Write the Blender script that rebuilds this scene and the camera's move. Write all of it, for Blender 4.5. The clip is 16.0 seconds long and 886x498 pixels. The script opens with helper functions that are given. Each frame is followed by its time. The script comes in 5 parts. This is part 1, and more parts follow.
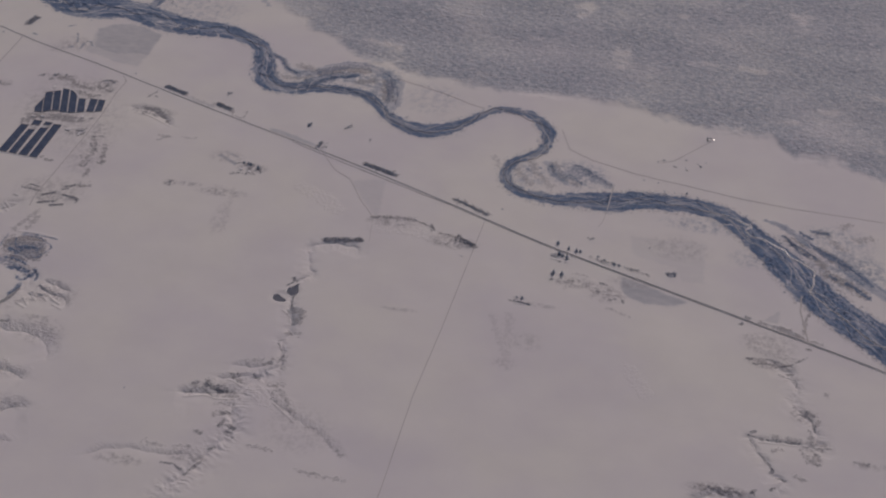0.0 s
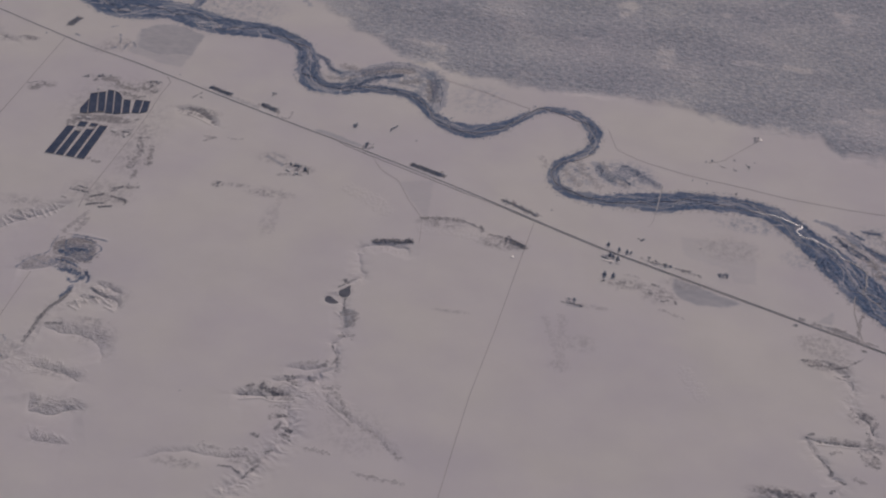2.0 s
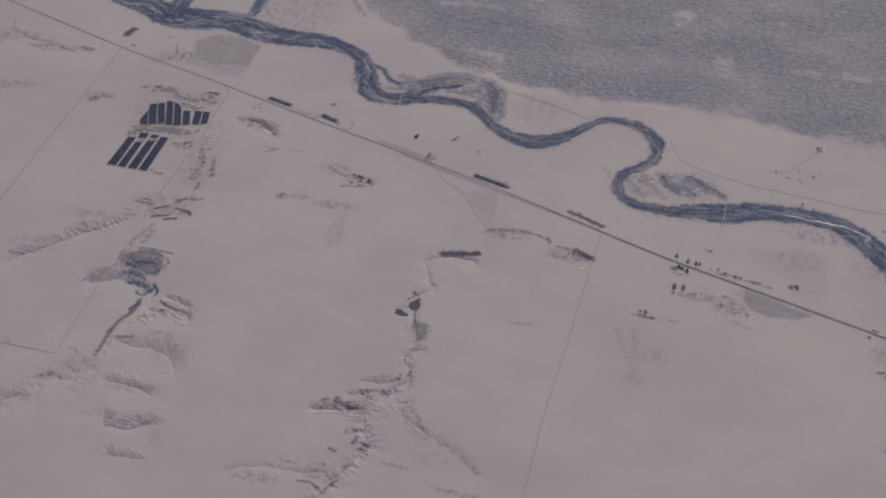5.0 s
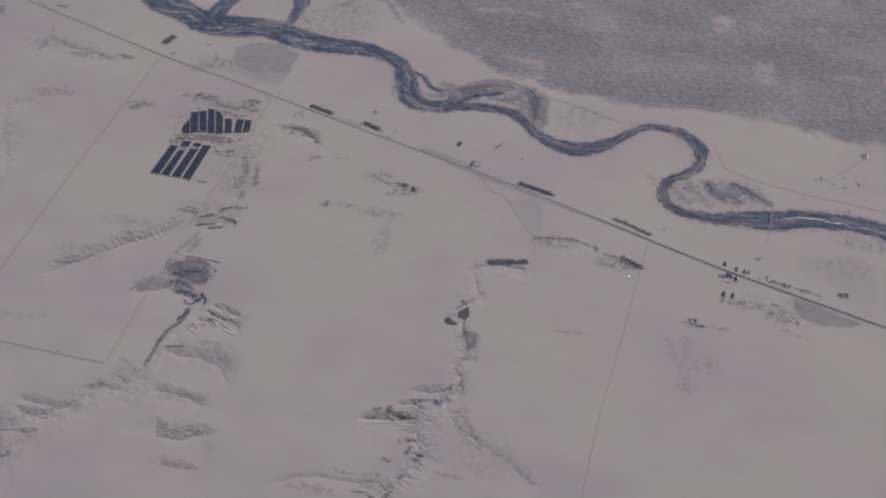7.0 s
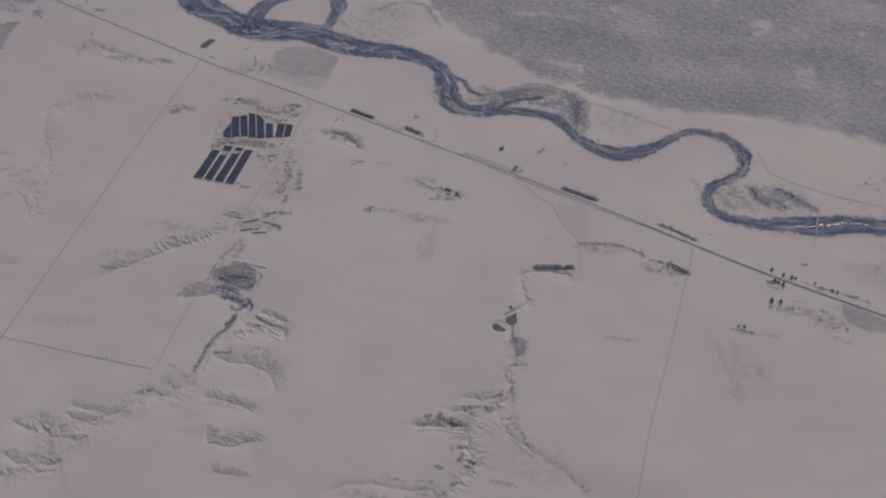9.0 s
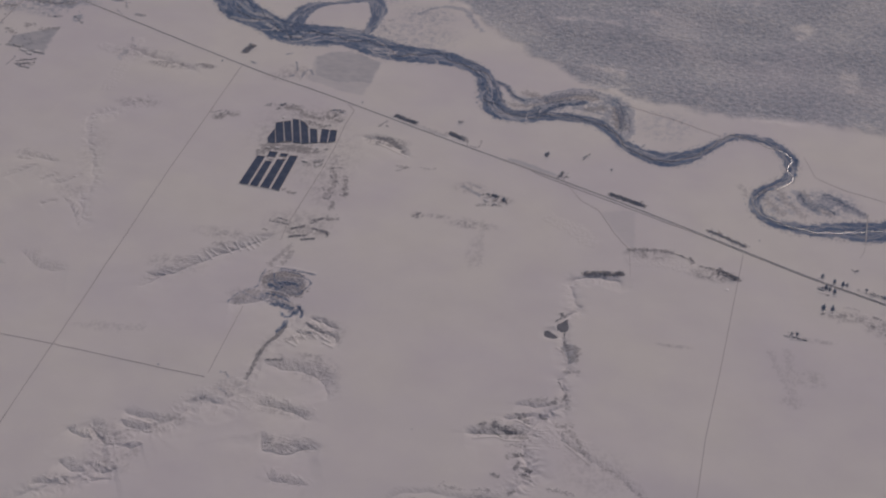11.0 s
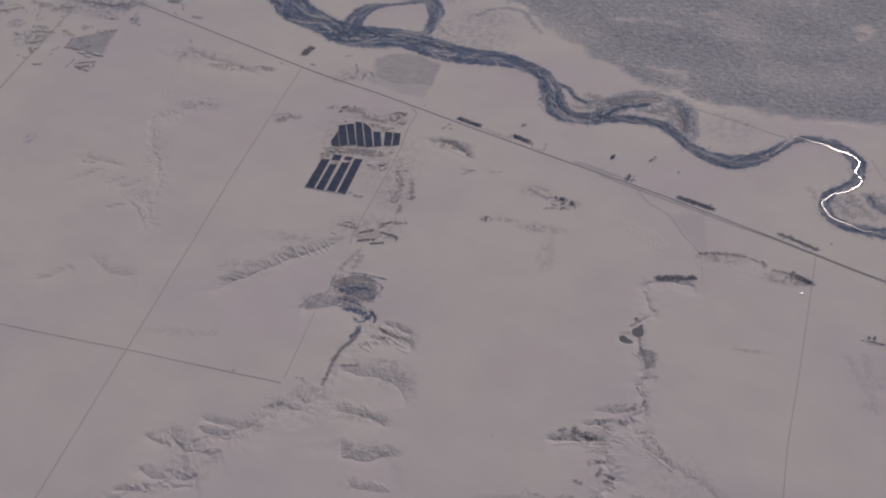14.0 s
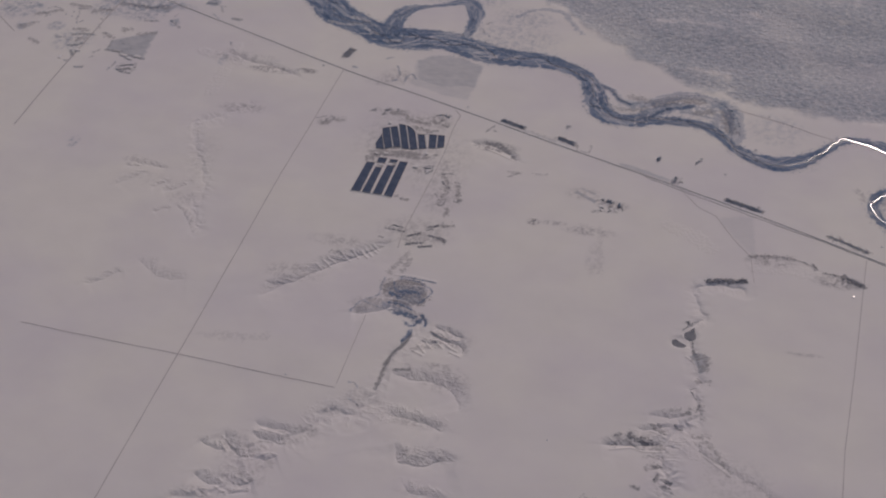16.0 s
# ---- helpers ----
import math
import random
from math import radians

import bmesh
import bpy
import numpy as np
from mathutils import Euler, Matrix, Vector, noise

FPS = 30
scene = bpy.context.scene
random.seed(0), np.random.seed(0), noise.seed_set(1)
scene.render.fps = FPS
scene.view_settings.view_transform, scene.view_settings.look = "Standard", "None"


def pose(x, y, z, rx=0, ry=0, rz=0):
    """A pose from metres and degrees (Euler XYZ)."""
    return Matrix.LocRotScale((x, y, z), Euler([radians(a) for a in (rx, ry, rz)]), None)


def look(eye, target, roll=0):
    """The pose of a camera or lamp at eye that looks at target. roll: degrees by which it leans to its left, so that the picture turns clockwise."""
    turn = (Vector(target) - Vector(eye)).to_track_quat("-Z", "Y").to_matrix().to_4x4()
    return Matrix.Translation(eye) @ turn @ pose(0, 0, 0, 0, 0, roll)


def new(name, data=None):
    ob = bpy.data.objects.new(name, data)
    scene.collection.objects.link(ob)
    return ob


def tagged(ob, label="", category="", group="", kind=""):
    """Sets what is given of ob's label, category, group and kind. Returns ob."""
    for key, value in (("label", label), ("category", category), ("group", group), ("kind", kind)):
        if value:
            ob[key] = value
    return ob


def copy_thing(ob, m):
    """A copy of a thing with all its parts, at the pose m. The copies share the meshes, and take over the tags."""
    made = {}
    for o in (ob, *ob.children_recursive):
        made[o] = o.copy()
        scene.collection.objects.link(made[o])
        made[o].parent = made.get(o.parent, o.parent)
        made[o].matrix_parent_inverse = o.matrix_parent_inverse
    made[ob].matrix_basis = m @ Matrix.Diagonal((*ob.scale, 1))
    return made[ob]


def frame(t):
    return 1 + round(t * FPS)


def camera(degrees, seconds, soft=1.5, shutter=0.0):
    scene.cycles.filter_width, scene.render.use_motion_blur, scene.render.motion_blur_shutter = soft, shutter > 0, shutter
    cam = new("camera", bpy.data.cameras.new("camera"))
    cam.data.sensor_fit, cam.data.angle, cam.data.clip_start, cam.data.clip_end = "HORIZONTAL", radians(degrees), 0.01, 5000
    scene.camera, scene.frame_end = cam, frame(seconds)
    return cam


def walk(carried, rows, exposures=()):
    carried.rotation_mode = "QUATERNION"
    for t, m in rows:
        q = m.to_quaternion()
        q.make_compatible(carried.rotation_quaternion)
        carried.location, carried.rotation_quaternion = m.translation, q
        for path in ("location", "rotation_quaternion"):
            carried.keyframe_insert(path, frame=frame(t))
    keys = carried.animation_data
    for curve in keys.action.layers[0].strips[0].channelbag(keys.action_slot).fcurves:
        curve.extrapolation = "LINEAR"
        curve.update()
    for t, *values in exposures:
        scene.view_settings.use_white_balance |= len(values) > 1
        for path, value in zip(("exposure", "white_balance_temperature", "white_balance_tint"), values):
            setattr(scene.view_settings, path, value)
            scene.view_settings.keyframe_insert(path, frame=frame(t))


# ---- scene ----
cam = camera(35.87, 16.0, soft=2.15)
# The aircraft flies level and straight; the window seat turns a little: seconds, yaw, pitch, roll.
HEIGHT, SPEED = 1600.0, 37.003
ROWS = [
    (0.0, 7.319, -41.398, 2.625),
    (0.5, 7.463, -41.376, 2.558),
    (1.0, 7.696, -41.478, 2.273),
    (1.5, 7.778, -41.624, 2.184),
    (2.0, 7.807, -41.582, 2.216),
    (2.5, 7.862, -41.563, 2.201),
    (3.0, 7.779, -41.465, 2.235),
    (3.5, 7.968, -41.507, 2.076),
    (4.0, 8.079, -41.529, 1.954),
    (6.5, 8.264, -41.235, 1.732),
    (7.0, 8.427, -41.301, 1.565),
    (7.5, 8.450, -41.335, 1.605),
    (8.0, 8.495, -41.285, 1.599),
    (8.5, 8.572, -41.203, 1.525),
    (9.0, 8.672, -41.293, 1.445),
    (11.5, 9.178, -41.242, 1.083),
    (12.0, 9.276, -41.345, 0.962),
    (12.5, 9.405, -41.465, 0.829),
    (13.0, 9.497, -41.453, 0.780),
    (13.5, 9.581, -41.476, 0.738),
    (14.0, 9.539, -41.410, 0.760),
    (14.5, 9.596, -41.367, 0.767),
    (15.0, 9.773, -41.502, 0.575),
    (15.5, 9.858, -41.559, 0.544),
    (16.0, 9.937, -41.489, 0.447),
]
walk(cam, [(t, pose(-SPEED * t, 0, HEIGHT, 0, 0, yaw) @ pose(0, 0, 0, 90 + pitch) @ pose(0, 0, 0, 0, 0, roll)) for t, yaw, pitch, roll in ROWS],
     [(0.0, -1.46, 6930, 18.6), (15.4, -1.46, 6930, 18.6), (16.0, -1.34, 6930, 18.6)])

# ---- light ----
SUN_AZIMUTH, SUN_HEIGHT = 11.3, 35.2
world = bpy.data.worlds.new("winter_sky")
scene.world = world
world.use_nodes = True
wn = world.node_tree.nodes
sky = wn.new("ShaderNodeTexSky")
sky.sky_type, sky.sun_disc = "NISHITA", False
sky.sun_elevation, sky.sun_rotation = radians(SUN_HEIGHT), radians(SUN_AZIMUTH)
sky.air_density, sky.dust_density = 1.0, 3.0
world.node_tree.links.new(sky.outputs[0], wn["Background"].inputs[0])
wn["Background"].inputs[1].default_value = 0.13
sun = new("sun", bpy.data.lights.new("sun", "SUN"))
sun.data.energy, sun.data.angle, sun.data.color = 2.3, radians(0.6), (1.0, 0.93, 0.88)
a, e = radians(SUN_AZIMUTH), radians(SUN_HEIGHT)
sun.matrix_world = look((3000 * math.sin(a) * math.cos(e), 3000 * math.cos(a) * math.cos(e), 3000 * math.sin(e)), (0, 0, 0))


# ---- materials ----
def material(name, rough=0.8, metal=0.0, spec=0.3):
    m = bpy.data.materials.new(name)
    m.use_nodes = True
    b = m.node_tree.nodes["Principled BSDF"]
    b.inputs["Roughness"].default_value, b.inputs["Metallic"].default_value = rough, metal
    b.inputs["Specular IOR Level"].default_value = spec
    return m, m.node_tree.nodes, m.node_tree.links, b


def noise_node(m, scale, detail=4.0, stretch=(1, 1, 1), turn=0.0):
    n, l = m.node_tree.nodes, m.node_tree.links
    co, mp, tx = n.new("ShaderNodeTexCoord"), n.new("ShaderNodeMapping"), n.new("ShaderNodeTexNoise")
    mp.inputs["Scale"].default_value = stretch
    mp.inputs["Rotation"].default_value = (0, 0, radians(turn))
    tx.inputs["Scale"].default_value, tx.inputs["Detail"].default_value = scale, detail
    l.new(co.outputs["Object"], mp.inputs[0])
    l.new(mp.outputs[0], tx.inputs["Vector"])
    return tx.outputs["Fac"]


def ramp(m, fac, stops):
    r = m.node_tree.nodes.new("ShaderNodeValToRGB")
    el = r.color_ramp.elements
    while len(el) < len(stops):
        el.new(0.5)
    for i, (at, colour) in enumerate(stops):
        el[i].position, el[i].color = at, (*colour, 1) if len(colour) == 3 else (colour[0],) * 3 + (1,)
    m.node_tree.links.new(fac, r.inputs[0])
    return r.outputs[0]


def mix(m, fac, one, two):
    x = m.node_tree.nodes.new("ShaderNodeMix")
    x.data_type = "RGBA"
    l = m.node_tree.links
    l.new(fac, x.inputs["Factor"])
    l.new(one, x.inputs["A"])
    l.new(two, x.inputs["B"])
    return x.outputs["Result"]


def calc(m, op, one, two):
    x = m.node_tree.nodes.new("ShaderNodeMath")
    x.operation = op
    for i, v in enumerate((one, two)):
        if isinstance(v, (int, float)):
            x.inputs[i].default_value = v
        else:
            m.node_tree.links.new(v, x.inputs[i])
    x.use_clamp = True
    return x.outputs[0]


def relief(m, bsdf, height, strength, depth):
    b = m.node_tree.nodes.new("ShaderNodeBump")
    b.inputs["Strength"].default_value, b.inputs["Distance"].default_value = strength, depth
    m.node_tree.links.new(height, b.inputs["Height"])
    m.node_tree.links.new(b.outputs[0], bsdf.inputs["Normal"])


def mottled(name, dark, light, scale, rough=0.85, bump=0.3, spec=0.2, metal=0.0, random_tone=0.0):
    """A surface that varies between two tones, coarse and fine, with a little relief."""
    m, n, l, b = material(name, rough, metal, spec)
    fac = calc(m, "ADD", calc(m, "MULTIPLY", noise_node(m, scale, 3), 0.6), calc(m, "MULTIPLY", noise_node(m, scale * 7, 3), 0.4))
    if random_tone:
        info = n.new("ShaderNodeObjectInfo")
        fac = calc(m, "ADD", fac, calc(m, "MULTIPLY", calc(m, "SUBTRACT", info.outputs["Random"], 0.3), random_tone))
    l.new(ramp(m, fac, [(0.3, dark), (0.72, light)]), b.inputs["Base Color"])
    relief(m, b, noise_node(m, scale * 5, 4), bump, 0.3)
    return m


def snow_ground():
    m, n, l, b = material("snow_ground", 0.75, 0, 0.25)
    wide = noise_node(m, 0.0035, 4)
    drift = noise_node(m, 0.012, 4, (1, 1.3, 1), 25)
    snow = mix(m, ramp(m, wide, [(0.36, (0.0,)), (0.62, (1.0,))]), ramp(m, drift, [(0.3, (0.755, 0.715, 0.745)), (0.7, (0.79, 0.755, 0.775))]),
               ramp(m, drift, [(0.3, (0.81, 0.78, 0.755)), (0.7, (0.85, 0.82, 0.79))]))
    # Grass and brush tones lean blue: distant haze is mixed into the colour.
    grass = ramp(m, noise_node(m, 0.05, 5, (1, 1.8, 1), 20), [(0.3, (0.30, 0.34, 0.425)), (0.7, (0.44, 0.475, 0.545))])
    brush = ramp(m, noise_node(m, 0.25, 4), [(0.3, (0.08, 0.152, 0.292)), (0.72, (0.155, 0.245, 0.40))])
    g, s = n.new("ShaderNodeAttribute"), n.new("ShaderNodeAttribute")
    g.attribute_name, s.attribute_name = "grass", "brush"
    tuft = calc(m, "ADD", calc(m, "MULTIPLY", noise_node(m, 0.09, 4, (1, 1.5, 1), 35), 0.5), calc(m, "MULTIPLY", noise_node(m, 0.33, 4), 0.5))
    cover = calc(m, "MULTIPLY", g.outputs["Fac"], ramp(m, tuft, [(0.36, (0.3,)), (0.57, (1.0,))]))
    scrub = calc(m, "MULTIPLY", s.outputs["Fac"], ramp(m, noise_node(m, 0.12, 4), [(0.3, (0.8,)), (0.6, (1.0,))]))
    w = n.new("ShaderNodeAttribute")
    w.attribute_name = "weeds"
    dry = ramp(m, noise_node(m, 0.2, 5), [(0.3, (0.26, 0.25, 0.275)), (0.7, (0.42, 0.40, 0.41))])
    thin_dry = calc(m, "MULTIPLY", w.outputs["Fac"], ramp(m, noise_node(m, 0.28, 4, (1, 1.4, 1), 30), [(0.34, (0.55,)), (0.6, (1.0,))]))
    t, r, u = n.new("ShaderNodeAttribute"), n.new("ShaderNodeAttribute"), n.new("ShaderNodeAttribute")
    t.attribute_name, r.attribute_name, u.attribute_name = "stubble", "rough", "bush"
    twigs = ramp(m, noise_node(m, 0.3, 4), [(0.3, (0.115, 0.125, 0.16)), (0.72, (0.20, 0.205, 0.235))])
    straw = ramp(m, noise_node(m, 0.05, 5, (1, 2.2, 1), 22), [(0.3, (0.44, 0.455, 0.505)), (0.7, (0.56, 0.565, 0.60))])
    thin_straw = calc(m, "MULTIPLY", t.outputs["Fac"], ramp(m, noise_node(m, 0.03, 5), [(0.3, (0.75,)), (0.6, (1.0,))]))
    l.new(mix(m, scrub, mix(m, u.outputs["Fac"], mix(m, thin_dry, mix(m, thin_straw, mix(m, cover, snow, grass), straw), dry), twigs), brush), b.inputs["Base Color"])
    even = calc(m, "ADD", calc(m, "MULTIPLY", noise_node(m, 0.12, 5, (1, 2.5, 1), 20), 0.7), calc(m, "MULTIPLY", noise_node(m, 0.7, 3), 0.3))
    crust = n.new("ShaderNodeBump")
    crust.inputs["Strength"].default_value, crust.inputs["Distance"].default_value = 0.08, 0.5
    l.new(even, crust.inputs["Height"])
    broken = n.new("ShaderNodeBump")
    broken.inputs["Strength"].default_value, broken.inputs["Distance"].default_value = 1.0, 3.0
    l.new(calc(m, "MULTIPLY", noise_node(m, 0.16, 5, (1, 1.3, 1), 10), r.outputs["Fac"]), broken.inputs["Height"])
    l.new(crust.outputs[0], broken.inputs["Normal"])
    l.new(broken.outputs[0], b.inputs["Normal"])
    return m


SNOW = snow_ground()
# Bluer and paler than real wood: the veil of haze is in this colour.
TWIG = mottled("hazed_twigs", (0.185, 0.275, 0.42), (0.28, 0.385, 0.535), 0.05, 0.9, 0.1)
PALE_TWIG = mottled("pale_twigs", (0.30, 0.34, 0.42), (0.44, 0.47, 0.54), 0.3, 0.9, 0.1, random_tone=0.3)
SCRUB = mottled("grey_scrub", (0.30, 0.31, 0.35), (0.44, 0.44, 0.47), 0.06, 0.9, 0.1)
BARK = mottled("grey_bark", (0.09, 0.09, 0.11), (0.17, 0.165, 0.18), 0.6, 0.9)
# Needles far lighter than real foliage, with haze painted into the base colour.
NEEDLE = mottled("hazed_needles", (0.34, 0.39, 0.48), (0.47, 0.52, 0.60), 0.4, 0.9, random_tone=0.3)
# The mud's navy cast is haze, put into its colour.
MUD = mottled("wet_pen_mud", (0.045, 0.075, 0.15), (0.13, 0.165, 0.245), 0.07, 0.8, 0.2)
ASPHALT = mottled("salted_asphalt", (0.15, 0.145, 0.155), (0.25, 0.24, 0.25), 0.03, 0.85)
GRAVEL = mottled("snowy_gravel", (0.47, 0.44, 0.445), (0.65, 0.615, 0.62), 0.04, 0.9)
PACKED = mottled("packed_snow", (0.52, 0.49, 0.49), (0.64, 0.61, 0.61), 0.04, 0.85)
WALL = mottled("weathered_siding", (0.48, 0.46, 0.45), (0.65, 0.63, 0.62), 0.4, 0.7, random_tone=0.4)
ROOF = mottled("dark_shingles", (0.46, 0.455, 0.485), (0.62, 0.605, 0.62), 0.5, 0.8, random_tone=0.4)
SNOW_ROOF = mottled("snowed_roof", (0.74, 0.72, 0.73), (0.86, 0.84, 0.84), 0.4, 0.7)
SHEET = mottled("galvanised_sheet", (0.66, 0.66, 0.68), (0.80, 0.80, 0.81), 0.5, 0.38, 0.05, 0.5, 0.9)
GLASS = mottled("dark_pane", (0.03, 0.035, 0.05), (0.06, 0.065, 0.08), 0.5, 0.15, 0.0, 0.5)
HAY = mottled("dark_hay", (0.26, 0.27, 0.32), (0.40, 0.40, 0.43), 0.3, 0.95)
PLANK = mottled("grey_planks", (0.28, 0.26, 0.25), (0.45, 0.43, 0.42), 0.5, 0.85)
ICE = mottled("snowy_ice", (0.42, 0.44, 0.50), (0.62, 0.62, 0.65), 0.03, 0.5)
CHANNEL_ICE = mottled("dusted_channel_ice", (0.50, 0.50, 0.53), (0.68, 0.67, 0.69), 0.05, 0.6)
POND = mottled("dark_pond_ice", (0.10, 0.115, 0.16), (0.18, 0.195, 0.245), 0.08, 0.5, 0.1)


def open_water():
    m, n, l, b = material("open_river_water", 0.14, 0, 0.5)
    l.new(ramp(m, noise_node(m, 0.05, 3), [(0.3, (0.05, 0.06, 0.09)), (0.7, (0.10, 0.11, 0.15))]), b.inputs["Base Color"])
    relief(m, b, noise_node(m, 0.6, 3), 0.05, 0.1)
    return m


WATER = open_water()


# ---- plan: lines on the land, in metres ----
def spline(points, step=4.0):
    """A smooth line through control points (any number of columns), resampled about every step metres."""
    p = np.array(points, float)
    q = np.vstack([2 * p[0] - p[1], p, 2 * p[-1] - p[-2]])
    out = []
    for i in range(1, len(q) - 2):
        n = max(1, int(np.hypot(*(q[i + 1] - q[i])[:2]) / step))
        t = (np.arange(n) / n)[:, None]
        out.append(0.5 * (2 * q[i] + (q[i + 1] - q[i - 1]) * t + (2 * q[i - 1] - 5 * q[i] + 4 * q[i + 1] - q[i + 2]) * t ** 2 + (3 * q[i] - q[i - 1] - 3 * q[i + 1] + q[i + 2]) * t ** 3))
    return np.vstack(out + [p[-1:]])


def straight(points, step=6.0):
    p = np.array(points, float)
    out = []
    for a, b in zip(p[:-1], p[1:]):
        n = max(1, int(np.hypot(*(b - a)[:2]) / step))
        out.append(a + (b - a) * (np.arange(n) / n)[:, None])
    return np.vstack(out + [p[-1:]])


# River corridor: centre x, y and half width.
RIVER_WEST = [(-1500, 2730, 40), (-1400, 2640, 40), (-1310, 2555, 38), (-1266, 2504, 42), (-1207, 2469, 36), (-1138, 2436, 42), (-1076, 2437, 42), (-1016, 2444, 34), (-964, 2425, 36), (-913, 2408, 34),
              (-853, 2404, 30), (-805, 2405, 28), (-757, 2393, 21), (-713, 2365, 19), (-690, 2318, 22), (-677, 2270, 25), (-654, 2235, 24), (-615, 2227, 21), (-571, 2238, 19), (-515, 2242, 14),
              (-460, 2234, 15), (-426, 2203, 13), (-404, 2175, 13), (-360, 2146, 19), (-318, 2141, 24), (-275, 2158, 19), (-232, 2197, 11)]
RIVER_EAST = [(-232, 2197, 11), (-199, 2232, 10), (-163, 2241, 11), (-122, 2232, 13), (-90, 2199, 15), (-80, 2173, 14), (-88, 2125, 11), (-118, 2095, 11), (-142, 2069, 12), (-150, 2031, 12),
              (-134, 2000, 12), (-100, 1982, 14), (-52, 1978, 17), (0, 1985, 23), (52, 1990, 28), (104, 2006, 26), (166, 2010, 25), (218, 2007, 23), (260, 1996, 23), (291, 1969, 25),
              (321, 1935, 27), (360, 1889, 33), (398, 1836, 37), (434, 1793, 38), (471, 1757, 38), (530, 1707, 40), (620, 1625, 42), (760, 1510, 42)]
RIVER = np.vstack([spline(RIVER_WEST), spline(RIVER_EAST)[1:]])
OXBOW = spline([(-1140, 2447, 24), (-1136, 2517, 22), (-1112, 2557, 15), (-1077, 2571, 8), (-1031, 2592, 9), (-995, 2604, 18), (-972, 2572, 20), (-969, 2514, 15), (-979, 2470, 10)])
FAR_ARC = spline([(-881, 2565, 6), (-854, 2594, 5), (-818, 2608, 6), (-779, 2597, 8), (-761, 2565, 7), (-735, 2524, 5)])
LOOP = spline([(-690, 2335, 6), (-654, 2323, 8), (-631, 2290, 8), (-590, 2284, 10), (-547, 2312, 14), (-503, 2334, 13), (-462, 2330, 13), (-425, 2307, 16), (-404, 2271, 18), (-401, 2213, 16), (-408, 2180, 12)])
WEDGE = spline([(-600, 2240, 12), (-570, 2258, 16), (-545, 2278, 15), (-520, 2295, 11), (-488, 2300, 5)])
BRAID_EAST = spline([(340, 1995, 5), (373, 1978, 8), (402, 1952, 8), (431, 1926, 9), (460, 1909, 11), (488, 1876, 15), (520, 1846, 14), (580, 1800, 14), (660, 1740, 14)])
POINT_BAR = spline([(-75, 2085, 8), (-52, 2055, 14), (-30, 2055, 16), (-5, 2070, 16), (20, 2060, 14), (48, 2034, 8)])
# Open water in the corridor.
WATER_EAST = [(-360, 2138), (-318, 2132), (-276, 2153), (-249, 2181), (-232, 2197), (-215, 2224), (-199, 2240), (-177, 2240), (-156, 2232), (-120, 2217), (-100, 2208), (-80, 2187), (-88, 2152), (-78, 2126),
              (-95, 2097), (-137, 2072), (-154, 2044), (-140, 2010), (-104, 1988), (-52, 1976), (0, 1980), (60, 1996), (110, 2012), (160, 2008), (226, 1999), (262, 1994), 
              (308, 1971), (301, 1959), (313, 1943), (338, 1937), (358, 1925), (371, 1915), (377, 1898), (396, 1891), (409, 1879), (419, 1861), (413, 1825), (411, 1810), (424, 1799), (437, 1792), (442, 1779), (496, 1721), (529, 1694), (620, 1612), (760, 1490)]


def offset_line(line, wave, share, phase, start=0):
    """A channel that winds inside a corridor: share of its half width, wave length in metres."""
    d = np.gradient(line[:, :2], axis=0)
    d /= np.linalg.norm(d, axis=1)[:, None] + 1e-9
    s = np.concatenate([[0], np.cumsum(np.hypot(*np.diff(line[:, :2], axis=0).T))])
    o = share * line[:, 2] * (np.sin(s / wave * 6.283 + phase) + 0.5 * np.sin(s / wave * 14.1 + phase * 2.7))
    return line[:, :2] + np.stack([-d[:, 1], d[:, 0]], 1) * o[:, None]


west = RIVER[RIVER[:, 0] < -372]
WATER_LINE = np.vstack([offset_line(west, 130, 0.32, 0.7)[:-6], spline(WATER_EAST)])
CAUSEWAY = np.array([(56.0, 2043.0), (48.0, 1966.0), (44.0, 1937.0)])
wig = WATER_LINE / 14
WATER_LINE = WATER_LINE + 3.2 * np.stack([np.sin(wig[:, 1] * 1.3 + 1), np.cos(wig[:, 0] * 1.1)], 1) * np.sin(wig[:, 0] + 0.7 * wig[:, 1])[:, None]
SIDE_CHANNELS = [offset_line(RIVER, 230, 0.45, 2.2), offset_line(RIVER, 170, 0.42, 4.4), offset_line(RIVER, 310, 0.5, 0.3), offset_line(OXBOW, 160, 0.4, 1.0), offset_line(LOOP, 150, 0.4, 1.0)]

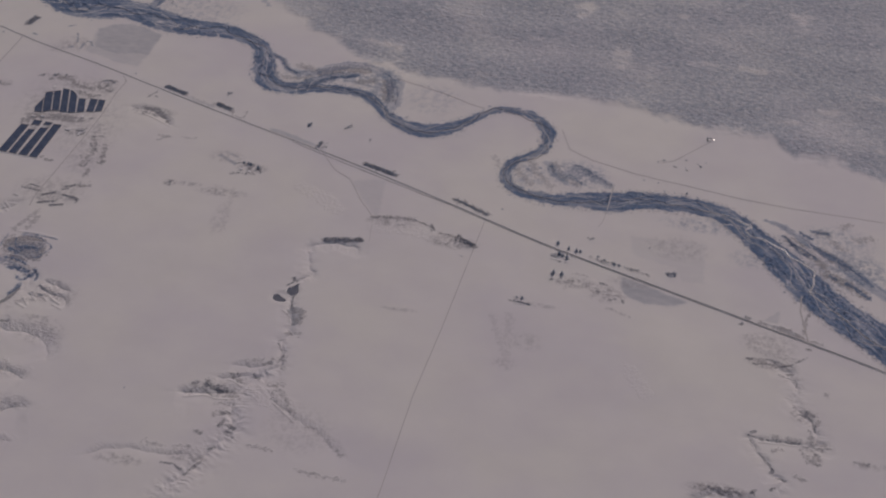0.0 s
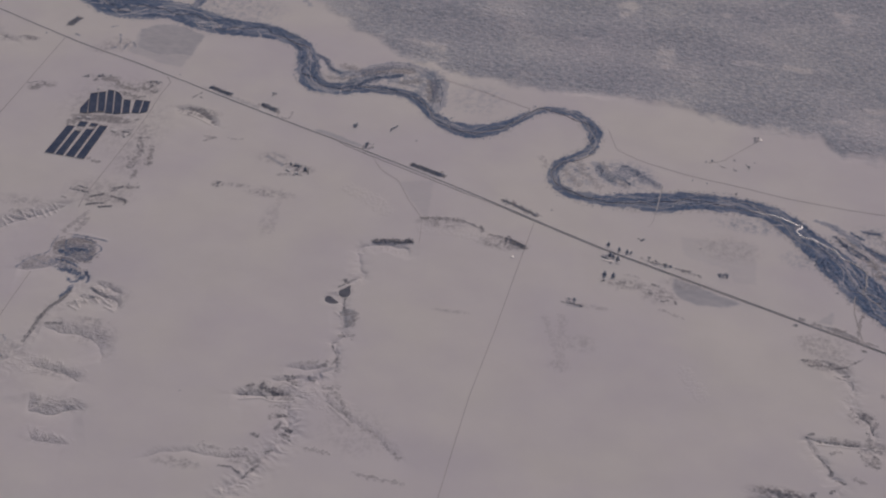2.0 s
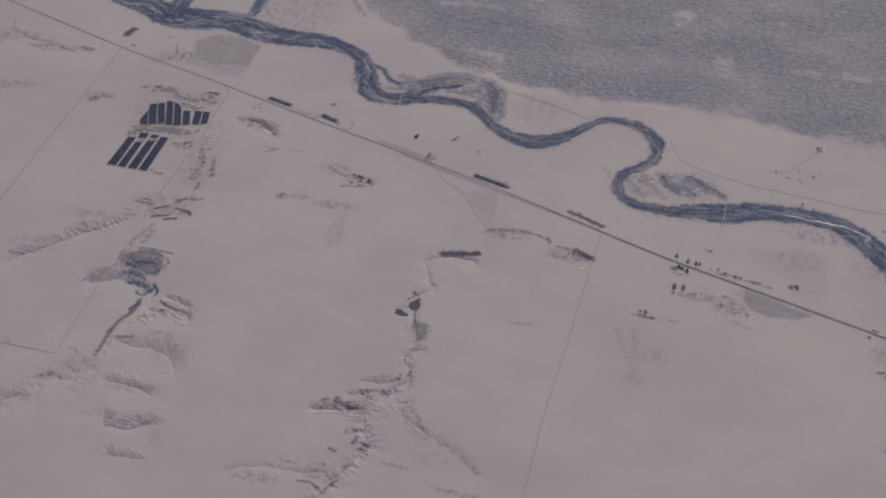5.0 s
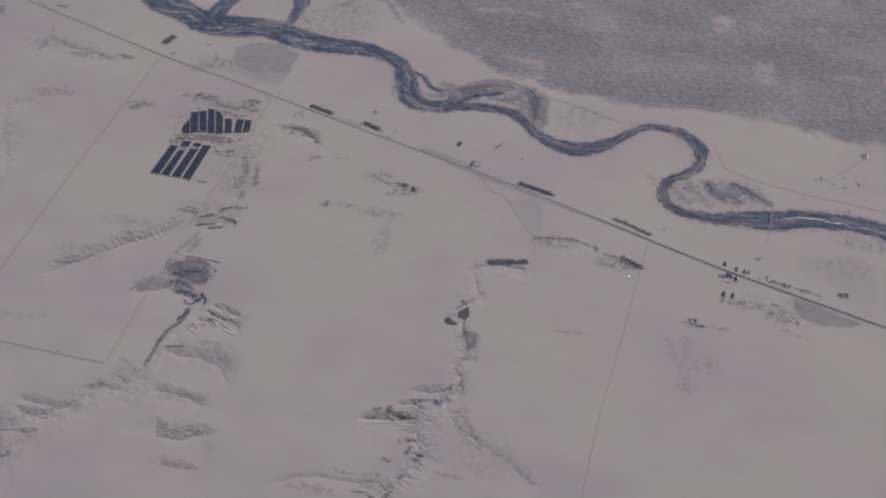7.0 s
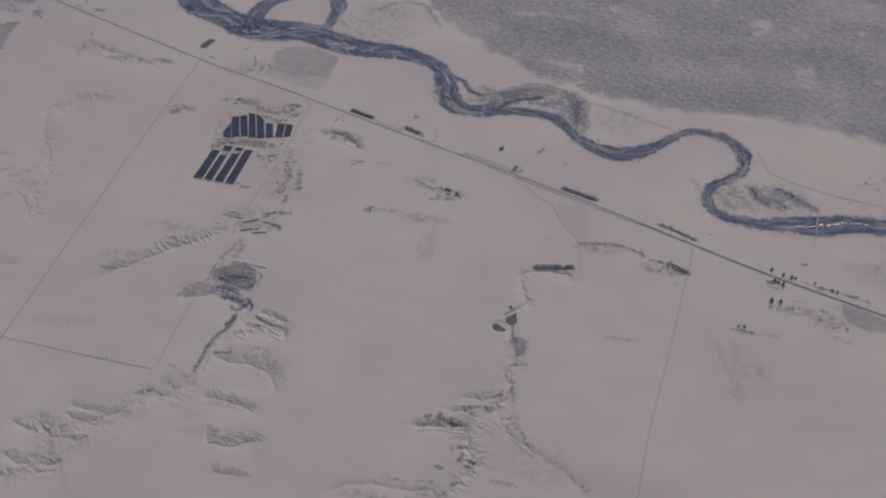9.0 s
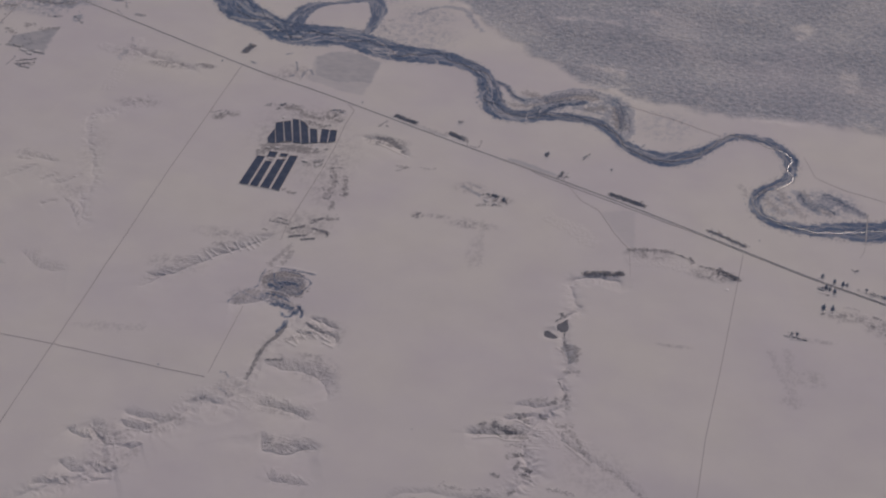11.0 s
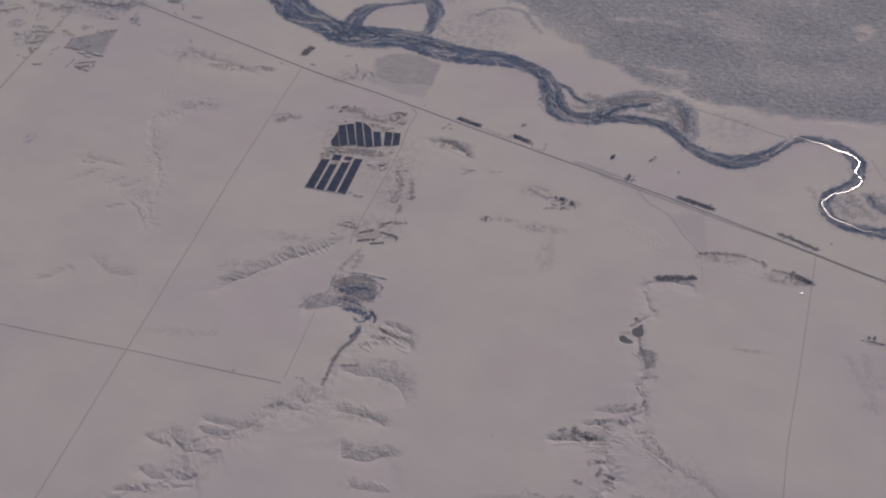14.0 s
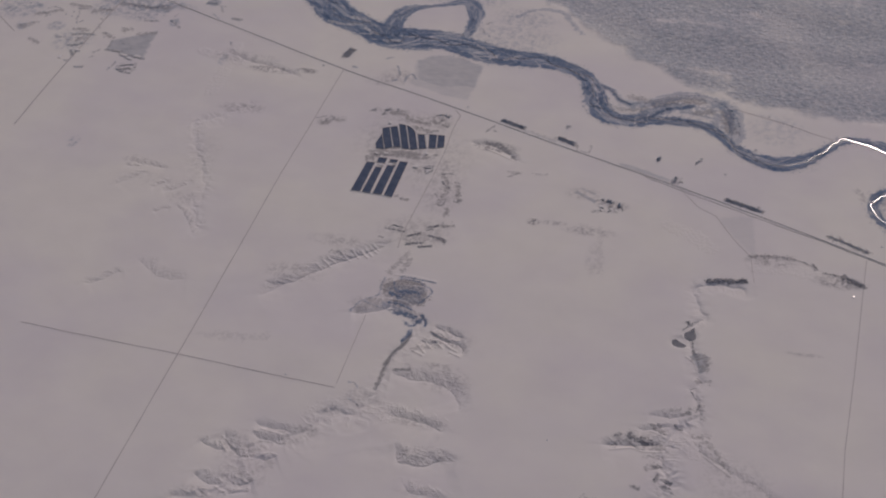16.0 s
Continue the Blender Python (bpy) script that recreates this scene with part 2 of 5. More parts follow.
# Draws and gullies: control points, depth, half width, roughness of their sides.
DRAWS = [
    ([(-378, 1771), (-428, 1779), (-461, 1762), (-454, 1713), (-445, 1693), (-467, 1661), (-461, 1614), (-446, 1551), (-454, 1524), (-443, 1476), (-462, 1448)], 2.5, 6.5, 0.7),
    ([(-462, 1448), (-485, 1425), (-494, 1371), (-483, 1328), (-506, 1280), (-530, 1230), (-560, 1160)], 3.4, 11, 1.1),
    ([(-905, 1600), (-912, 1567), (-925, 1538), (-938, 1510), (-944, 1471), (-948, 1439), (-954, 1413)], 2.4, 7, 0.5),
]
SIDE_DRAWS = [
    ([(-954, 1413), (-976, 1373), (-1009, 1379), (-1038, 1332), (-1068, 1309), (-1114, 1284), (-1121, 1249), (-1125, 1205), (-1176, 1174), (-1230, 1130)], 2.6, 11, 0.7),
    ([(-1364, 2140), (-1408, 2093), (-1446, 2067), (-1437, 2021), (-1415, 1970), (-1389, 1922), (-1368, 1857), (-1378, 1822), (-1348, 1763)], 1.4, 9, 1.0),
    ([(340, 1631), (371, 1605), (379, 1575), (373, 1543), (395, 1517), (404, 1495), (410, 1460)], 2.4, 7, 0.8),
    ([(302, 1458), (323, 1416), (336, 1391), (351, 1383), (345, 1340)], 2.0, 6, 0.6),
]
GULLIES = DRAWS + SIDE_DRAWS
# Scarps: the foot of each face turned from the sun, its height, the face's breadth uphill and the strength of its ribs.
SOUTH_SCARPS = [
    ([(-1118, 1337), (-1091, 1328), (-1073, 1327), (-1049, 1325)], 3.6, 13, 0.5),
    ([(-1117, 1312), (-1093, 1304), (-1069, 1298), (-1060, 1306)], 4.4, 17, 0.7),
    ([(-1161, 1307), (-1139, 1279), (-1117, 1266), (-1100, 1268)], 4.4, 18, 0.8),
    ([(-1190, 1285), (-1158, 1270), (-1145, 1275)], 3.6, 14, 0.6),
    ([(-1111, 1273), (-1082, 1264), (-1066, 1272)], 4.0, 13, 0.8),
    ([(-1180, 1219), (-1147, 1206), (-1130, 1212)], 4.0, 17, 0.8),
    ([(-1134, 1226), (-1110, 1212), (-1088, 1222)], 4.8, 21, 1.0),
    ([(-1135, 1190), (-1113, 1196), (-1085, 1200)], 3.5, 12, 0.8),
]
CREEK_SCARPS = [
    ([(-1205, 1168), (-1170, 1180), (-1148, 1177)], 4.0, 14, 0.8),
    ([(-935, 1472), (-897, 1468), (-860, 1465), (-831, 1452), (-809, 1416)], 4.8, 26, 0.8),
    ([(-925, 1390), (-879, 1379), (-852, 1374), (-826, 1367)], 4.0, 22, 0.9),
    ([(-900, 1330), (-885, 1296), (-862, 1292), (-838, 1300), (-800, 1314)], 4.8, 28, 0.9),
    ([(-875, 1262), (-853, 1243), (-827, 1240), (-800, 1245)], 2.6, 18, 0.8),
    ([(-905, 1556), (-880, 1550), (-866, 1559)], 3.8, 10, 1.3),
    ([(-889, 1574), (-864, 1563), (-838, 1551)], 4.4, 12, 1.3),
    ([(-885, 1591), (-858, 1583), (-830, 1569)], 4.0, 11, 1.3),
]
MIDDLE_SCARPS = [
    ([(-852, 1566), (-834, 1545), (-828, 1530)], 3.6, 11, 1.2),
    ([(-1196, 1609), (-1158, 1640), (-1119, 1681), (-1077, 1717), (-1034, 1751), (-995, 1784)], 5.4, 25, 0.85),
    ([(-1030, 1596), (-1001, 1604), (-975, 1616), (-959, 1632)], 4.0, 15, 0.6),
    ([(-590, 1384), (-561, 1392), (-526, 1396), (-492, 1408)], 5.5, 19, 0.8),
    ([(-540, 1432), (-509, 1434), (-478, 1442)], 3.5, 13, 0.9),
    ([(-520, 1462), (-490, 1460), (-465, 1470)], 2.8, 11, 0.9),
    ([(-690, 1238), (-656, 1256), (-607, 1264), (-555, 1262), (-516, 1280)], 2.0, 13, 0.6),
    ([(-455, 1425), (-428, 1393), (-390, 1366), (-344, 1335), (-296, 1300)], 1.7, 15, 0.4),
]
WEST_SCARPS = [
    ([(-905, 2100), (-867, 2100), (-837, 2083), (-805, 2058)], 4.8, 14, 0.4),
    ([(-1531, 1925), (-1511, 1922), (-1453, 1915)], 2.2, 14, 0.9),
    ([(-1541, 1910), (-1519, 1912), (-1500, 1916)], 1.6, 10, 0.9),
    ([(-1537, 1850), (-1512, 1878), (-1489, 1899)], 1.9, 14, 0.6),
    ([(-1447, 1842), (-1423, 1860), (-1397, 1887)], 1.8, 13, 0.7),
    ([(-1472, 1851), (-1455, 1862), (-1437, 1876)], 1.4, 11, 0.6),
    ([(-1439, 1788), (-1426, 1796), (-1413, 1803)], 1.6, 10, 0.6),
    ([(-1404, 1817), (-1366, 1767), (-1346, 1739)], 1.4, 14, 0.6),
]
EDGE_SCARPS = [
    ([(-1424, 1658), (-1381, 1627), (-1352, 1618), (-1323, 1628)], 2.2, 26, 0.5),
    ([(-1493, 1580), (-1464, 1603), (-1435, 1628)], 2.0, 17, 0.6),
    ([(300, 1462), (332, 1456), (384, 1457), (425, 1450)], 2.6, 9, 0.4),
    ([(200, 1306), (222, 1320), (246, 1340), (280, 1334), (318, 1344)], 4.0, 14, 1.0),
    ([(-1470, 2322), (-1400, 2292), (-1340, 2277), (-1285, 2254)], 2.6, 13, 0.6),
]
SCARPS = SOUTH_SCARPS + CREEK_SCARPS + MIDDLE_SCARPS + WEST_SCARPS + EDGE_SCARPS
# Northern rim of the sandhills.
DUNE_RIM = straight([(-2600, 3300), (-1400, 2960), (-1000, 2720), (-780, 2600), (-700, 2510), (-630, 2455), (-552, 2412), (-500, 2358), (-420, 2328), (-340, 2312), (-256, 2300), (-152, 2298), (-48, 2298),
                     (65, 2308), (135, 2268), (225, 2246), (300, 2240), (358, 2242), (395, 2190), (476, 2190), (566, 2143), (700, 2080), (1500, 1800), (4000, 1200)], 8)


# Weedy patches blown clear of snow, some with a slope's shade in their cover: centre, reach east and north, cover.
TOWN_WEEDS = [(-1853, 2344, 17, 17, 0.52), (-1925, 2332, 14, 17, 0.45), (-1933, 2413, 20, 17, 0.6), (-1606, 2404, 11, 15, 0.6), (-1655, 2454, 24, 18, 0.9), (-1705, 2447, 24, 15, 0.75), (-1749, 2462, 20, 11, 0.75),
              (-1977, 2392, 17, 13, 0.6), (-1546, 2498, 13, 12, 0.9), (-1462, 2287, 7, 24, 0.45), (-1662, 1960, 10, 17, 0.45), (-1760, 2430, 40, 30, 0.45), (-1690, 2430, 45, 30, 0.45), (-1960, 2400, 50, 40, 0.38), (-1720, 2468, 70, 18, 0.7), (-1640, 2470, 50, 16, 0.6), (-1800, 2300, 40, 40, 0.35)]
FEED_WEEDS = [(-1032, 2036, 58, 10, .8), (-1070, 2170, 38, 12, .3), (-1027, 2150, 40, 12, .4), (-982, 2154, 28, 23, .35), (-938, 2007, 18, 34, .3), (-930, 1931, 18, 41, .25), (-1098, 2085, 9, 40, .25), (-985, 1998, 20, 17, .25),
              (-1030, 2085, 90, 90, .16), (-960, 2020, 60, 90, .16), (-935, 1950, 36, 70, .2), (-960, 1820, 60, 40, .2), (-1175, 2127, 16, 11, .4), (-1200, 2113, 13, 11, .6), (-1090, 2292, 30, 26, .3), (-1120, 2270, 26, 14, .3)]
RIVER_WEEDS = [(-323, 2247, 55, 49, .22), (-480, 2282, 46, 26, .75), (-427, 2276, 30, 52, .8), (-575, 2275, 56, 28, .6), (-272, 2144, 32, 19, .15), (-106, 2041, 37, 38, .4), (-17, 2059, 53, 38, .55), (-55, 2069, 21, 26, .5), (381, 1924, 61, 32, .35),
               (463, 1956, 61, 40, .38), (478, 1882, 66, 50, .65), (230, 1957, 71, 20, .4), (310, 1879, 35, 23, .3), (439, 1980, 14, 8, .85), (-880, 2480, 90, 60, .3), (-860, 2560, 60, 40, .35), (-1010, 2620, 90, 30, .35)]
EAST_WEEDS = [(340, 1624, 36, 11, .5), (336, 1670, 42, 24, .3), (405, 1460, 22, 14, .45), (400, 1431, 12, 9, .5), (358, 1465, 35, 7, .4), (386, 1521, 18, 15, .45), (255, 1345, 42, 12, .6), (485, 1435, 25, 7, .4), (105, 1778, 39, 15, .2),
              (9, 1759, 43, 12, .35), (64, 1741, 29, 20, .35), (180, 1884, 50, 31, .22), (-336, 1853, 40, 9, .4), (-218, 1822, 39, 15, .45), (-50, 1690, 30, 5, .3), (-60, 1600, 25, 18, .2), (-90, 1545, 18, 14, .22)]
DRAW_WEEDS = [(-530, 1406, 36, 16, .25), (-382, 1345, 50, 44, .14), (-634, 1240, 37, 10, .3), (-537, 1263, 33, 9, .35)]
# The patch at (-856, 2094) paints the shaded side of a terrace.
FARM_WEEDS_AND_SHADE = [(-757, 1885, 10, 8, .75), (-721, 1889, 25, 6, .35), (-656, 1876, 41, 11, .35), (-638, 1804, 14, 38, .18), (-675, 1982, 29, 16, .25), (-280, 1635, 28, 4, .3), (-620, 1958, 26, 12, .5), (-856, 2094, 38, 14, .6), (-1278, 2279, 21, 8, .75),
              (-1354, 2271, 46, 12, .45), (-1424, 2304, 69, 17, .25), (-1372, 2129, 44, 15, .3), (-1399, 1955, 26, 69, .08), (-1400, 1835, 30, 19, .16), (-1484, 1878, 62, 19, .06), (-1525, 1930, 22, 12, .22), (-1360, 1632, 30, 12, .14), (-956, 1820, 49, 31, .25)]
# Patches on the creek's scarps: shade painted as cover, mixed with some weeds.
CREEK_WEEDS_AND_SHADE = [(-1009, 1379, 12, 9, .6), (-1038, 1332, 21, 11, .5), (-1069, 1315, 34, 15, .35), (-1130, 1281, 33, 23, .4), (-1111, 1229, 37, 21, .45), (-1163, 1187, 29, 12, .4), (-1079, 1257, 16, 12, .4), (-871, 1381, 39, 13, .4), (-850, 1316, 42, 15, .45),
               (-843, 1471, 36, 24, .4), (-855, 1565, 37, 23, .35), (-857, 1499, 27, 10, .45), (-1090, 1772, 49, 15, .4), (-1148, 1678, 48, 20, .4), (-1235, 1500, 32, 8, .2), (-968, 1416, 26, 18, .3), (-1006, 1625, 28, 14, .5), (-841, 1247, 33, 10, .35)]
CREEK_WEEDS_AND_SHADE = [(a, b, c, d, 0.6 * e) for a, b, c, d, e in CREEK_WEEDS_AND_SHADE]
WEEDS = TOWN_WEEDS + FEED_WEEDS + RIVER_WEEDS + EAST_WEEDS + DRAW_WEEDS + FARM_WEEDS_AND_SHADE + CREEK_WEEDS_AND_SHADE
RIVER_COVER = [(RIVER, 1.0), (OXBOW, 0.9), (FAR_ARC, 0.4), (LOOP, 0.46), (WEDGE, 0.5), (BRAID_EAST, 0.6), (POINT_BAR, 0.4)]


def strip(points, half):
    return spline([(x, y, half) for x, y in points])


HEDGE_BRUSH = [strip([(-369, 1862), (-337, 1867), (-296, 1869)], 4.5), strip([(-290, 1867), (-262, 1855)], 2), strip([(-262, 1858), (-256, 1848)], 4), strip([(-245, 1842), (-214, 1836)], 2.5)]
SCROLL_BRUSH = [strip([(-66, 2075), (-50, 2049), (-32, 2028)], 5), strip([(-19, 2086), (7, 2069), (46, 2043)], 7), strip([(-24, 2055), (-4, 2033)], 3), strip([(-112, 2062), (-106, 2054)], 3), strip([(-88, 2070), (-84, 2064)], 2.5)]
BELT_FLOOR = [strip([(-857, 2181), (-812, 2164)], 5), strip([(-740, 2144), (-708, 2129)], 5), strip([(-415, 2013), (-352, 1990)], 5), strip([(-230, 1941), (-168, 1911)], 5), strip([(-1214, 2345), (-1204, 2374)], 6), strip([(-440, 1784), (-376, 1795)], 4), strip([(-210, 1834), (-178, 1818)], 4)]
PATCHES = {kind: [] for kind in ("brush", "bush", "weeds", "snow", "bank", "drift")}
CLUMPS = {}


def mark(kind, half, amount, *lines, clump=""):
    """Strips of brush, weeds or clean snow on the land: half width, cover, and the lines that they follow."""
    for line in lines:
        s = strip(line, half) if len(line) > 1 else strip([line[0], (line[0][0] + 1, line[0][1])], half)
        PATCHES[kind].append((s, amount))
        if clump:
            CLUMPS.setdefault(clump, []).append(s)


# Old gravel pit. Its thin dark lines paint steep shaded faces as well as brush.
mark("brush", 1.3, 1, [(-965, 1693), (-934, 1690), (-915, 1681), (-903, 1671), (-911, 1650), (-921, 1637)], [(-963, 1698), (-936, 1696), (-901, 1692)], [(-972, 1683), (-968, 1671), (-963, 1660)], clump="pit")
mark("brush", 4.4, 1, [(-957, 1660), (-941, 1663), (-926, 1662)], [(-972, 1654), (-957, 1649), (-950, 1653)], clump="pit")
mark("brush", 2.6, 1, [(-970, 1632), (-950, 1631), (-929, 1621)], [(-933, 1590), (-922, 1583), (-909, 1599)], [(-909, 1611), (-901, 1601), (-900, 1589)], clump="pit")
mark("brush", 4.6, 1, [(-956, 1610), (-938, 1610), (-920, 1604)], clump="pit")
mark("brush", 3.2, 1, [(-908, 1606), (-916, 1589)], [(-920, 1574), (-925, 1557), (-930, 1547)], clump="pit")
mark("brush", 1.4, 0.55, [(-1030, 1600), (-1017, 1626), (-992, 1647), (-992, 1674)], [(-1011, 1627), (-989, 1619), (-976, 1618)], [(-992, 1674), (-988, 1692)], [(-937, 1594), (-931, 1584)], clump="pit")
mark("weeds", 20, 0.95, [(-969, 1669), (-937, 1675)], [(-949, 1643), (-925, 1653)])
mark("weeds", 9, 0.5, [(-1016, 1609), (-1003, 1621), (-989, 1631)], [(-987, 1675), (-973, 1644)], [(-957, 1621), (-914, 1607)])
mark("bank", 1.2, 0.9, [(-973, 1700), (-943, 1701), (-902, 1695)], [(-951, 1677), (-924, 1677)], [(-971, 1639), (-948, 1639), (-929, 1629)], [(-969, 1618), (-953, 1617)], [(-923, 1597), (-914, 1605)])
mark("brush", 13, 0.42, [(-966, 1662), (-925, 1668)], [(-950, 1640), (-925, 1648)])
mark("brush", 7, 0.6, [(-975, 1625), (-940, 1612), (-912, 1598)])
# Feedlot yards.
mark("bush", 3.0, 0.6, [(-972, 1806), (-952, 1816)], [(-972, 1783), (-944, 1792)], [(-940, 1834), (-923, 1843)], [(-935, 1812), (-910, 1808), (-905, 1797)], [(-948, 1779), (-926, 1785)], clump="yard")
mark("weeds", 5, 0.5, [(-1012, 1824), (-980, 1820)], [(-975, 1795), (-945, 1800), (-910, 1804)], [(-960, 1760), (-975, 1730), (-985, 1706)], [(-955, 1745), (-962, 1715)])
mark("bush", 2.6, 0.68, [(-1119, 2165), (-1111, 2167)], [(-1091, 2172), (-1080, 2174)], [(-1093, 2157), (-1090, 2160)], [(-1068, 2173), (-1055, 2174)], [(-987, 2172), (-984, 2176)], [(-978, 2175), (-972, 2175)], [(-966, 2171), (-961, 2177)], [(-974, 2156), (-971, 2161)], [(-962, 2139), (-958, 2144)], [(-984, 2121), (-978, 2124)], [(-968, 2045), (-965, 2047)], [(-1003, 2001), (-996, 2003)], clump="yard")
mark("bush", 1.5, 0.6, [(-979, 2004), (-965, 2007), (-966, 1993), (-977, 1994)], [(-981, 2011), (-964, 2011)], clump="yard")
mark("bush", 2.0, 0.68, [(-943, 1990), (-930, 1995), (-922, 1993)], [(-931, 1959), (-919, 1947)], [(-924, 1918), (-927, 1899), (-934, 1899)], [(-945, 1931), (-941, 1923)], [(-901, 1943), (-906, 1935)], [(-908, 1915), (-899, 1918)], [(-917, 1853), (-914, 1842)], [(-939, 1969), (-931, 1957)], clump="yard")
mark("weeds", 5.5, 0.95, [(-1075, 2168), (-1051, 2163), (-1028, 2148), (-996, 2144)], [(-1023, 2127), (-990, 2117)], [(-990, 2152), (-966, 2144)])
mark("weeds", 8, 1, [(-1076, 2035), (-1054, 2036), (-1029, 2044), (-1003, 2043)], [(-1051, 2057), (-1039, 2067)], [(-1089, 2014), (-1074, 2029)])
mark("weeds", 2.2, 0.8, [(-1017, 1912), (-1004, 1907), (-989, 1905)], [(-1022, 1795), (-1016, 1794)])
mark("weeds", 4.5, 0.7, [(-943, 1989), (-928, 1968), (-930, 1928), (-935, 1904)], [(-910, 1971), (-899, 1917)], [(-918, 1842), (-898, 1848)], [(-918, 1874), (-915, 1891)])
mark("weeds", 3, 0.6, [(-1007, 2012), (-988, 1992), (-973, 2007)], [(-1071, 2003), (-1058, 1993)], [(-1051, 2010), (-1036, 2003)], [(-1027, 2032), (-992, 2027)])
mark("bush", 1.5, 0.8, [(-1220, 2123), (-1200, 2132)], [(-1206, 2112), (-1183, 2124)], [(-1195, 2135), (-1185, 2127)], [(-1202, 2118), (-1193, 2128)], clump="yard")
mark("bush", 2.2, 0.8, [(-459, 1613), (-457, 1605)], clump="draw")
mark("weeds", 4, 0.7, [(-435, 1583), (-441, 1575)])
# Creek below the pit.
mark("bush", 3.4, 0.7, [(-918, 1568), (-927, 1538), (-938, 1518), (-945, 1491), (-947, 1466), (-951, 1436)], clump="creek")
mark("bush", 2.6, 0.7, [(-930, 1480), (-907, 1485)], clump="creek")
mark("brush", 1.3, 0.56, [(-995, 1440), (-986, 1440), (-978, 1431)], [(-987, 1407), (-974, 1399), (-968, 1394)], clump="creek")
# Middle draw.
mark("bush", 4.5, 0.8, [(-536, 1406), (-524, 1401), (-513, 1401)], [(-547, 1417), (-544, 1410)], clump="draw")
# The strip from (-528, 1230) to (-512, 1257) paints a cut bank's shadow.
mark("bush", 3.0, 0.73, [(-515, 1439), (-512, 1439)], [(-505, 1440), (-502, 1439)], [(-479, 1446), (-476, 1440)], [(-472, 1439), (-469, 1438)], [(-463, 1474), (-459, 1473)], [(-486, 1332), (-482, 1329)], [(-535, 1313), (-532, 1312)], [(-471, 1676), (-469, 1673)], [(-569, 1408), (-562, 1411)], [(-529, 1411), (-526, 1408)], [(-528, 1230), (-521, 1243), (-512, 1257)], [(-532, 1310), (-526, 1311)], [(-488, 1331), (-480, 1330)], [(-489, 1322), (-481, 1319)], [(-507, 1282), (-499, 1289)], [(-504, 1330), (-500, 1341)], [(-505, 1357), (-497, 1360)], clump="draw")
mark("bush", 1.2, 0.73, [(-479, 1655), (-453, 1684)], [(-460, 1638), (-460, 1610)], [(-449, 1552), (-441, 1541)], [(-460, 1525), (-450, 1531)], [(-458, 1519), (-444, 1494), (-448, 1481)], [(-505, 1330), (-500, 1340)], [(-496, 1321), (-476, 1309)], [(-523, 1386), (-535, 1391), (-553, 1403)], [(-439, 1398), (-431, 1392)], [(-512, 1433), (-494, 1422)], [(-461, 1596), (-452, 1579), (-448, 1565)], clump="draw")
# Shadow under a cut bank, painted as a dark bush curve.
mark("bush", 1.5, 0.8, [(-569, 1244), (-552, 1245), (-535, 1237)], clump="draw")
mark("weeds", 8, 0.6, [(-452, 1596), (-437, 1594), (-439, 1575)], [(-527, 1406), (-501, 1397)])
mark("weeds", 4, 0.5, [(-569, 1389), (-562, 1405)], [(-509, 1432), (-496, 1429)], [(-468, 1469), (-448, 1489)], [(-447, 1546), (-432, 1545)], [(-443, 1498), (-438, 1467)], [(-439, 1416), (-425, 1415), (-410, 1388), (-401, 1375)], [(-520, 1375), (-497, 1379)], [(-518, 1353), (-499, 1361)], [(-495, 1336), (-483, 1331)], [(-497, 1472), (-474, 1478)], [(-451, 1426), (-428, 1430)])
mark("weeds", 3, 0.5, [(-607, 1280), (-576, 1277)], [(-558, 1267), (-533, 1268)], [(-559, 1280), (-537, 1282)], [(-515, 1351), (-494, 1360)], [(-429, 1388), (-399, 1374), (-395, 1359)], [(-373, 1352), (-351, 1344), (-325, 1322), (-308, 1307)], [(-448, 1299), (-418, 1297)], [(-365, 1267), (-327, 1263), (-295, 1260)])
mark("bank", 1.2, 1, [(-574, 1379), (-543, 1388), (-523, 1384), (-492, 1390), (-479, 1408)], [(-479, 1644), (-464, 1664)], [(-469, 1636), (-469, 1623)], [(-469, 1595), (-455, 1583), (-449, 1563)], [(-455, 1444), (-461, 1455)], [(-452, 1520), (-443, 1506)], [(-433, 1389), (-393, 1358)], [(-517, 1428), (-494, 1418)])
# Eastern draw and ditch.
mark("bush", 2.4, 0.73, [(302, 1728), (306, 1728)], [(289, 1710), (293, 1710)], [(365, 1607), (374, 1609)], [(399, 1670), (404, 1669)], [(300, 1630), (306, 1629)], clump="east")
mark("bush", 1.5, 0.64, [(306, 1631), (343, 1635), (343, 1625), (309, 1620)], [(346, 1620), (370, 1627), (398, 1650)], [(351, 1604), (363, 1598), (378, 1595), (380, 1580)], clump="east")
mark("bush", 2.8, 0.76, [(385, 1520), (390, 1522)], [(393, 1529), (393, 1522)], [(401, 1523), (404, 1520)], [(305, 1470), (312, 1471)], [(335, 1394), (338, 1400)], [(333, 1361), (338, 1364)], [(258, 1346), (263, 1345)], [(269, 1345), (274, 1347)], [(280, 1347), (288, 1345)], [(305, 1350), (310, 1355)], clump="east")
mark("bush", 1.4, 0.76, [(378, 1521), (395, 1516), (403, 1504), (404, 1488)], [(301, 1464), (321, 1459), (344, 1459), (384, 1460)], [(305, 1454), (317, 1430), (331, 1410), (338, 1398)], [(342, 1386), (356, 1383)], clump="east")
mark("bush", 2, 0.64, [(394, 1488), (397, 1489)], [(399, 1478), (402, 1477)], [(403, 1461), (408, 1461)], [(394, 1465), (397, 1465)], [(402, 1444), (409, 1439)], [(401, 1422), (409, 1422)], [(373, 1536), (376, 1531)], [(462, 1438), (468, 1436)], [(479, 1436), (483, 1437)], clump="east")
